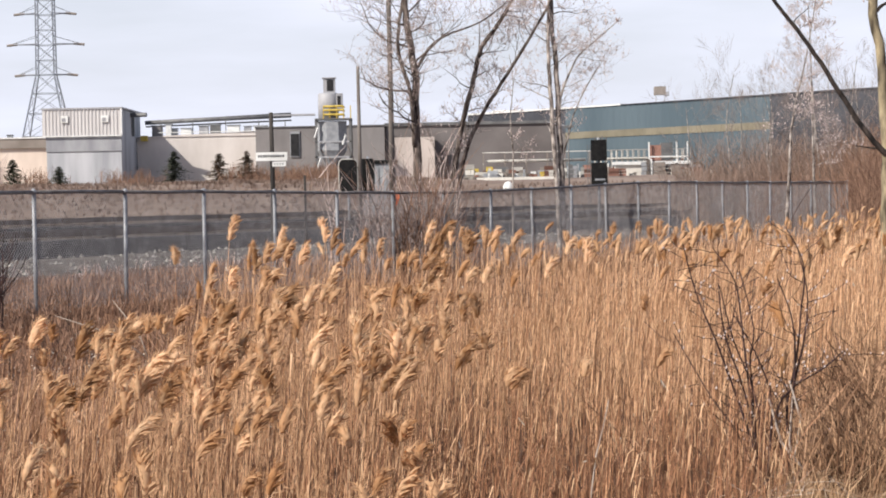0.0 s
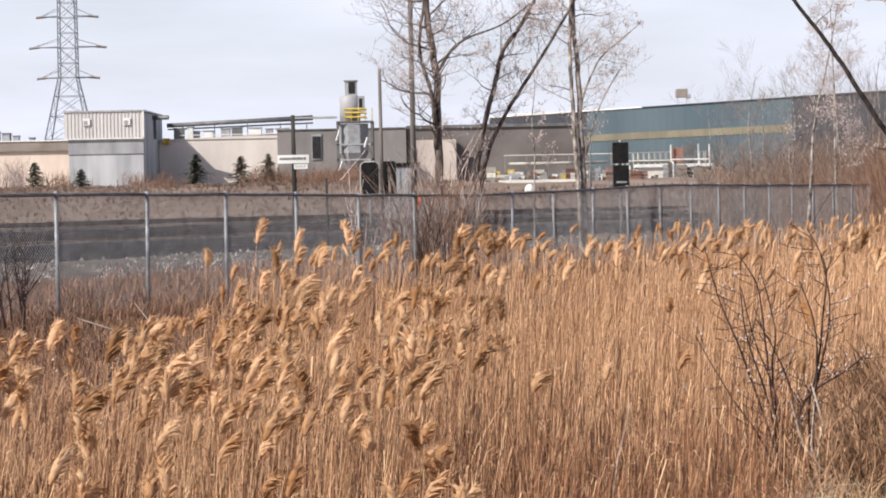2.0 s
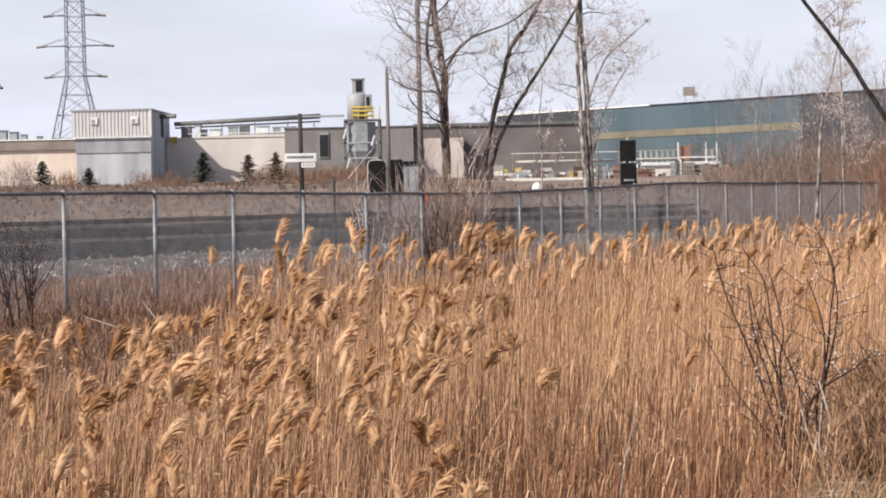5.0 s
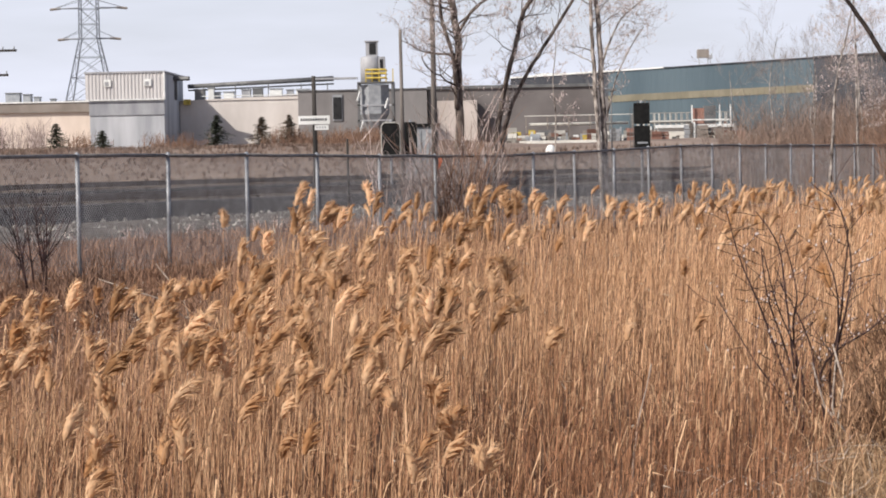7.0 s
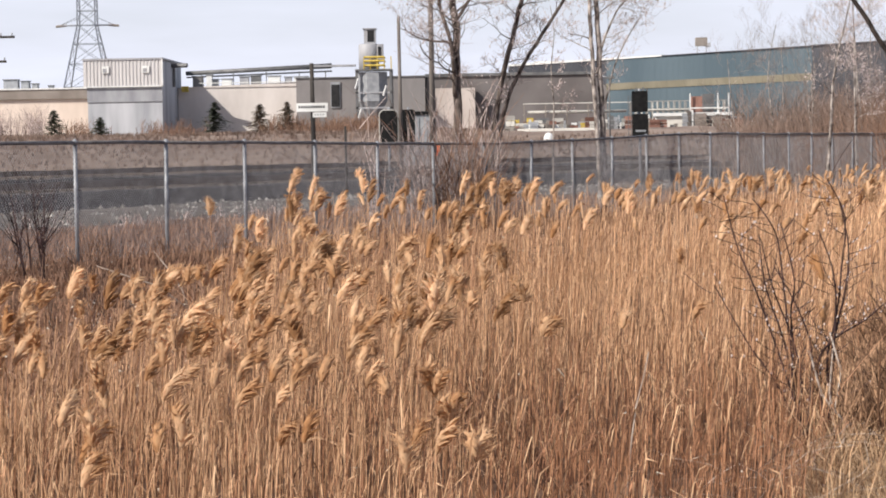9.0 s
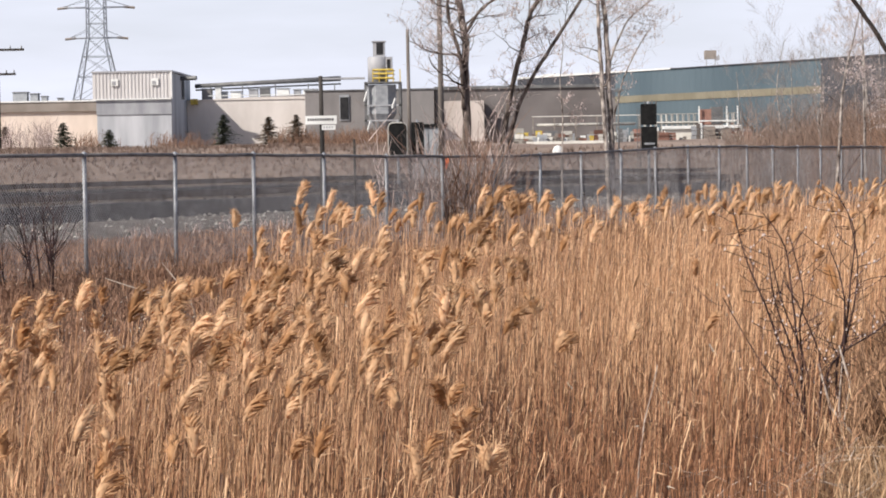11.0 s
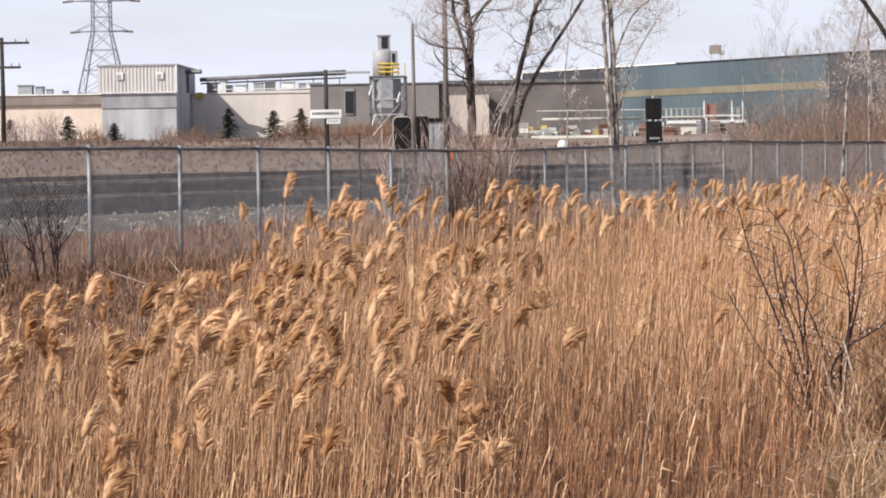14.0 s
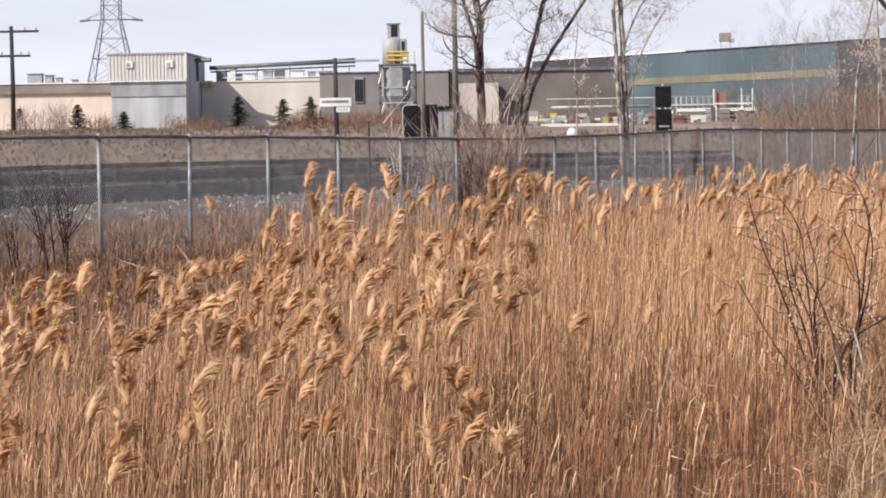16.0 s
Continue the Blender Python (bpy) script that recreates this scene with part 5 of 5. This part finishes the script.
def sprawl():
    """Long bent pale twigs that lie over one another at the edge of the reeds."""
    wr = random.Random(31)
    g = Geo()
    for _ in range(85):
        y = wr.uniform(13.2, 17.2)
        x = y * (0.085 + 0.12 * wr.random() ** 0.7)
        z = land(x, y)
        a, l = wr.uniform(-0.5, 0.5) + wr.choice((0, math.pi)), wr.uniform(0.25, 0.8)
        rise = wr.uniform(0.05, 0.75)
        p, pts = Vector((x, y, z + wr.uniform(-0.02, 0.22))), []
        d = Vector((math.cos(a), math.sin(a) * 0.4, rise))
        for k in range(7):
            pts.append(tuple(p))
            d = d + Vector((wr.gauss(0, 0.22), wr.gauss(0, 0.15), wr.gauss(-0.12, 0.18)))
            p = p + d.normalized() * (l / 6)
            p.z = max(p.z, z + 0.02)
            if 1 < k < 6 and wr.random() < 0.5:
                e = d.normalized() + Vector((wr.gauss(0, 0.7), wr.gauss(0, 0.4), wr.gauss(0.2, 0.6)))
                g.tube([tuple(p), tuple(p + e * l * 0.12), tuple(p + e * l * 0.2 + Vector((0, 0, -0.02)))], [0.0022, 0.0016, 0.0006], 3, False)
        r = wr.uniform(0.002, 0.0042)
        g.tube(pts, [r * (1 - 0.11 * k) for k in range(7)], 4, False)
    tagged(g.done("fallen_twigs", M_PEELED, smooth=True), "pale bent dead twigs strewn over the grass", "twigs", kind="stuff")
    for pts in (((0.80, 14.5, -0.15), (0.83, 14.5, 0.2), (0.86, 14.48, 0.42), (0.91, 14.5, 0.6), (0.94, 14.5, 0.74)),):
        g = Geo()
        g.tube(pts, [0.006 - 0.0008 * k for k in range(len(pts))], 6)
        tagged(g.done("dead_stalk", M_PEELED, smooth=True), "tall pale bent dead stalk among the reeds", "stalk")


def mound():
    """A low heap of pale rubble between the fence and the warehouse."""
    g = Geo()
    n, m = 40, 10
    for i in range(n + 1):
        for j in range(m + 1):
            u, v = i / n, j / m
            x, y = 15.4 + 5.2 * u, 141 + 4 * v
            h = 1.25 * math.sin(math.pi * u) ** 0.6 * math.sin(math.pi * v) ** 0.7 * (0.8 + 0.5 * noise.noise((x * 0.9, y * 0.9, 2.0))) + 0.12 * noise.noise((x * 3, y * 3, 1.0))
            g.v.append((x, y, land(x, y) - 0.12 + max(0, h)))
    g.f = [(i * (m + 1) + j, (i + 1) * (m + 1) + j, (i + 1) * (m + 1) + j + 1, i * (m + 1) + j + 1) for i in range(n) for j in range(m)]
    g.n = len(g.v)
    tagged(g.done("rubble_heap", M_RUBBLE), "low heap of pale pinkish rubble behind the fence", "rubble heap")


def undergrowth():
    def left_strip(wr):
        y = wr.uniform(18.5, 46)
        return wr.uniform(-0.24 * y - 1, -2.4 + max(0, y - 28) * 0.3), y

    def right_corner(wr):
        y = wr.uniform(11.5, 26)
        return wr.uniform(0.13 * y, 0.24 * y), y

    def fence_foot(wr):
        y = wr.uniform(38, 80)
        o = wr.uniform(-4, 8)
        x = FENCE0.x + (y - FENCE0.y) * 0.3969 - o
        return x, y

    def bank(wr):
        y = wr.uniform(108, 166)
        return wr.uniform(-0.24 * y, 0.2 * y if y < 148 else 0), y
    tufts("dead_grass", "low brown dead grass at the fence foot", M_GRASS, 6500, left_strip, 0.07, 0.27, 1, 8, 0.0045, 0.8)
    g = Geo()
    wr = random.Random(44)
    for _ in range(420):
        x, y = left_strip(wr)
        z, w, l = land(x, y) + wr.uniform(0.1, 0.5), wr.uniform(0.005, 0.013), wr.uniform(0.01, 0.035)
        a = wr.uniform(0, 6.28)
        g.blade([(x, y, z), (x + l * math.cos(a), y - 0.01, z + l * math.sin(a))], [w, w * 0.5], (0.7, 0.1, 0.7))
    tagged(g.done("pale_flecks", M_FLECK), "bleached leaf scraps and painted glints on the canes caught in the dead grass", "leaves", kind="stuff")
    tufts("dead_grass", "sprawling pale dead grass beside the reeds", M_STRAW, 3600, right_corner, 0.12, 0.45, 2, 9, 0.003, 0.9)
    tufts("fallen_stalks", "long pale fallen stalks over the grass", M_LEAF, 420, right_corner, 0.3, 0.8, 8, 3, 0.003, 1.2)
    brush("dense red-brown weeds beside the reeds", "weeds", [(x, y, uni(0.4, 1)) for x, y in [(uni(0.145, 0.22), uni(16.6, 23)) for _ in range(260)] for x in [x * y]], 0.85, 12, M_DULLWEED, 0.16)
    sprawl()
    tufts("dead_grass", "thin brown weeds along the fence", M_GRASS, 3600, fence_foot, 0.1, 0.5, 3, 6, 0.005)
    tufts("dead_grass", "brown grass on the railway bank", M_BANKGRASS, 9000, bank, 0.1, 0.32, 4, 7, 0.0035)
    brush("reddish bare brush before the factory", "brush", [(R.choice((-24.5, -23, -15, -14, -12, -10.5, -9.5, -8.5, -8, -31)) + R.gauss(0, 0.9), uni(186, 198), uni(0.4, 1)) for _ in range(95)], 1.7, 14, M_REDTWIG)
    brush("brown thicket beside the warehouse", "brush", [(x, y, uni(0.5, 1.1) * (0.75 + 0.6 * smooth01(0.13, 0.18, x / y))) for x, y in [(uni(14, 28), uni(106, 134)) for _ in range(280)]], 3.3, 15, M_REDTWIG)
    brush("brown thicket beyond the end of the fence", "brush", [(u * y, y, uni(0.6, 1.25)) for u, y in [(uni(0.166, 0.23), uni(88, 104)) for _ in range(130)]], 3.3, 16, M_REDTWIG)
    brush("dark brown thicket hiding the foot of the warehouse", "brush", [(u * y, y, uni(0.5, 1.15)) for u, y in [(uni(0.104, 0.19), uni(112, 138)) for _ in range(230)]], 3.6, 15, M_THICKET, 0.9)
    brush("thin weeds and stalks along the fence foot", "weeds", [(uni(-9, -3.2), uni(33, 44), uni(0.4, 1)) for _ in range(70)], 0.7, 6, M_REDTWIG, 0.3)
    brush("reddish vine tangle climbing the fence by the tree", "vine_tangle", [(-0.75 + R.gauss(0, 0.5), 55.9 + uni(-0.4, 0.4), uni(0.4, 1.15)) for _ in range(26)], 2.5, 4, M_REDTWIG, 0.14)
    brush("pale twig tangle round the tree foot", "vine_tangle", [(-0.6 + R.gauss(0, 0.45), 58 + uni(-0.6, 0.8), uni(0.5, 1.15)) for _ in range(16)], 3.1, 4, M_TWIG, 0.14)
    brush("pale tangled saplings beside the railway signals", "saplings", [(uni(-2.6, -0.5), uni(59.5, 63), uni(0.5, 1.1)) for _ in range(16)], 3.0, 5, M_TWIG, 0.2)
    brush("low weeds in the gravel", "weeds", [(x, 62 + (x + 12) * 1.9 + uni(-5, 5), uni(0.3, 0.9)) for x in [uni(-15, -2) for _ in range(60)]], 0.5, 6, M_TWIG, 0.3)
    brush("bare brown brush beside the utility pole", "brush", [(uni(-34.5, -30.5), uni(173, 178), uni(0.4, 1)) for _ in range(14)], 2.6, 12, M_TWIG, 0.4)
    brush("low brown weeds on the bank", "weeds", [(uni(-38, 1), uni(150, 185), uni(0.3, 0.9)) for _ in range(150)], 0.3, 8, M_REDTWIG, 0.8)
    knotted_shrub()
    shrub("dark leafless shrub near the fence", -6.75, 37.6, 1.5, 0.16, 7, M_DARKTWIG, 0.16, 2.4)
    shrub("small leafless shrub near the fence", -7.4, 38.5, 1.25, 0.2, 6, M_DARKTWIG, 0.25, 2.0)
    shrub("low dark tangle of twigs in the dead grass", -4.6, 29.5, 0.55, 0.3, 8, M_DARKTWIG, 0.5, 1.6)
    shrub("low dark tangle of twigs in the dead grass", -3.5, 26.5, 0.5, 0.25, 7, M_DARKTWIG, 0.5, 1.4)
    for pts in (((-3.72, 24, 0.86), (-3.4, 24, 0.75), (-3.15, 24.05, 0.66), (-2.6, 24.3, 0.2)), ((-3.22, 24.4, 0.98), (-3.05, 24.4, 0.76), (-2.95, 24.4, 0.6), (-2.8, 24.5, 0.1))):
        g = Geo()
        g.tube(pts, [0.003, 0.006, 0.007, 0.007], 6)
        tagged(g.done("fallen_branch", M_BUD, smooth=True), "pale peeled dead branch leaning in the grass", "branch")
    g = Geo()
    g.blade([(-1.02, 57.2, 2.0), (-1.0, 57.15, 1.88), (-1.04, 57.2, 1.72)], [0.03, 0.04, 0.03], (1, 0, 0.1))
    tagged(g.done("marker_ribbon", M_ORANGE), "orange marker ribbon tied to the fence", "ribbon")


# ---- wind ----
GUSTS = [(0, 0.0), (1, -0.15), (2, 0.35), (3.5, 0.95), (4.5, 0.3), (6, -0.1), (7, -0.2), (8, -0.1), (9, -0.45), (10.5, 0.1), (12.5, 0.5), (14.5, 0.65), (15.3, 0.1), (16, -0.45)]


def gust(t):
    for (a, p), (b, q) in zip(GUSTS, GUSTS[1:]):
        if t <= b:
            return p + (q - p) * smooth01(a, b, max(t, a))
    return GUSTS[-1][1]


def motions():
    for ob, base, amount, phase, leans in SWAYING:
        if leans:
            walk(ob, [(t, pose(base.x, base.y, base.z, 0, a, 0)) for t, a in leans])
            continue
        rows = []
        for k in range(41):
            t = k * 0.4
            late = max(0, t - 0.05 * (base.x + 4))
            swing = 2.9 * gust(late) + 1.5 * math.sin(t * 4.1 + phase) + 0.8 * math.sin(t * 6.7 + phase * 2.3)
            nod = 0.8 * math.sin(t * 3.3 + phase * 1.7)
            fade = amount / (1 + max(0, base.y - 24) * 0.02)
            rows.append((t, pose(base.x, base.y, base.z, nod * fade, swing * fade, 0)))
        walk(ob, rows)


ground()
railway()
fence()
factory()
silo()
warehouse()
poles()
signals()
tower()
yard()
mound()
for sx, sy, sh, sb in ((-32.4, 190, 2.5, False), (-28.9, 190, 2.0, False), (-20.2, 190, 2.8, False), (-16.8, 190, 2.6, True), (-14.7, 190, 2.7, True), (-36.8, 190, 2.2, True)):
    spruce(sx, sy, sh, sb)
trees()
undergrowth()
reed_bed()
tall_reeds()
motions()
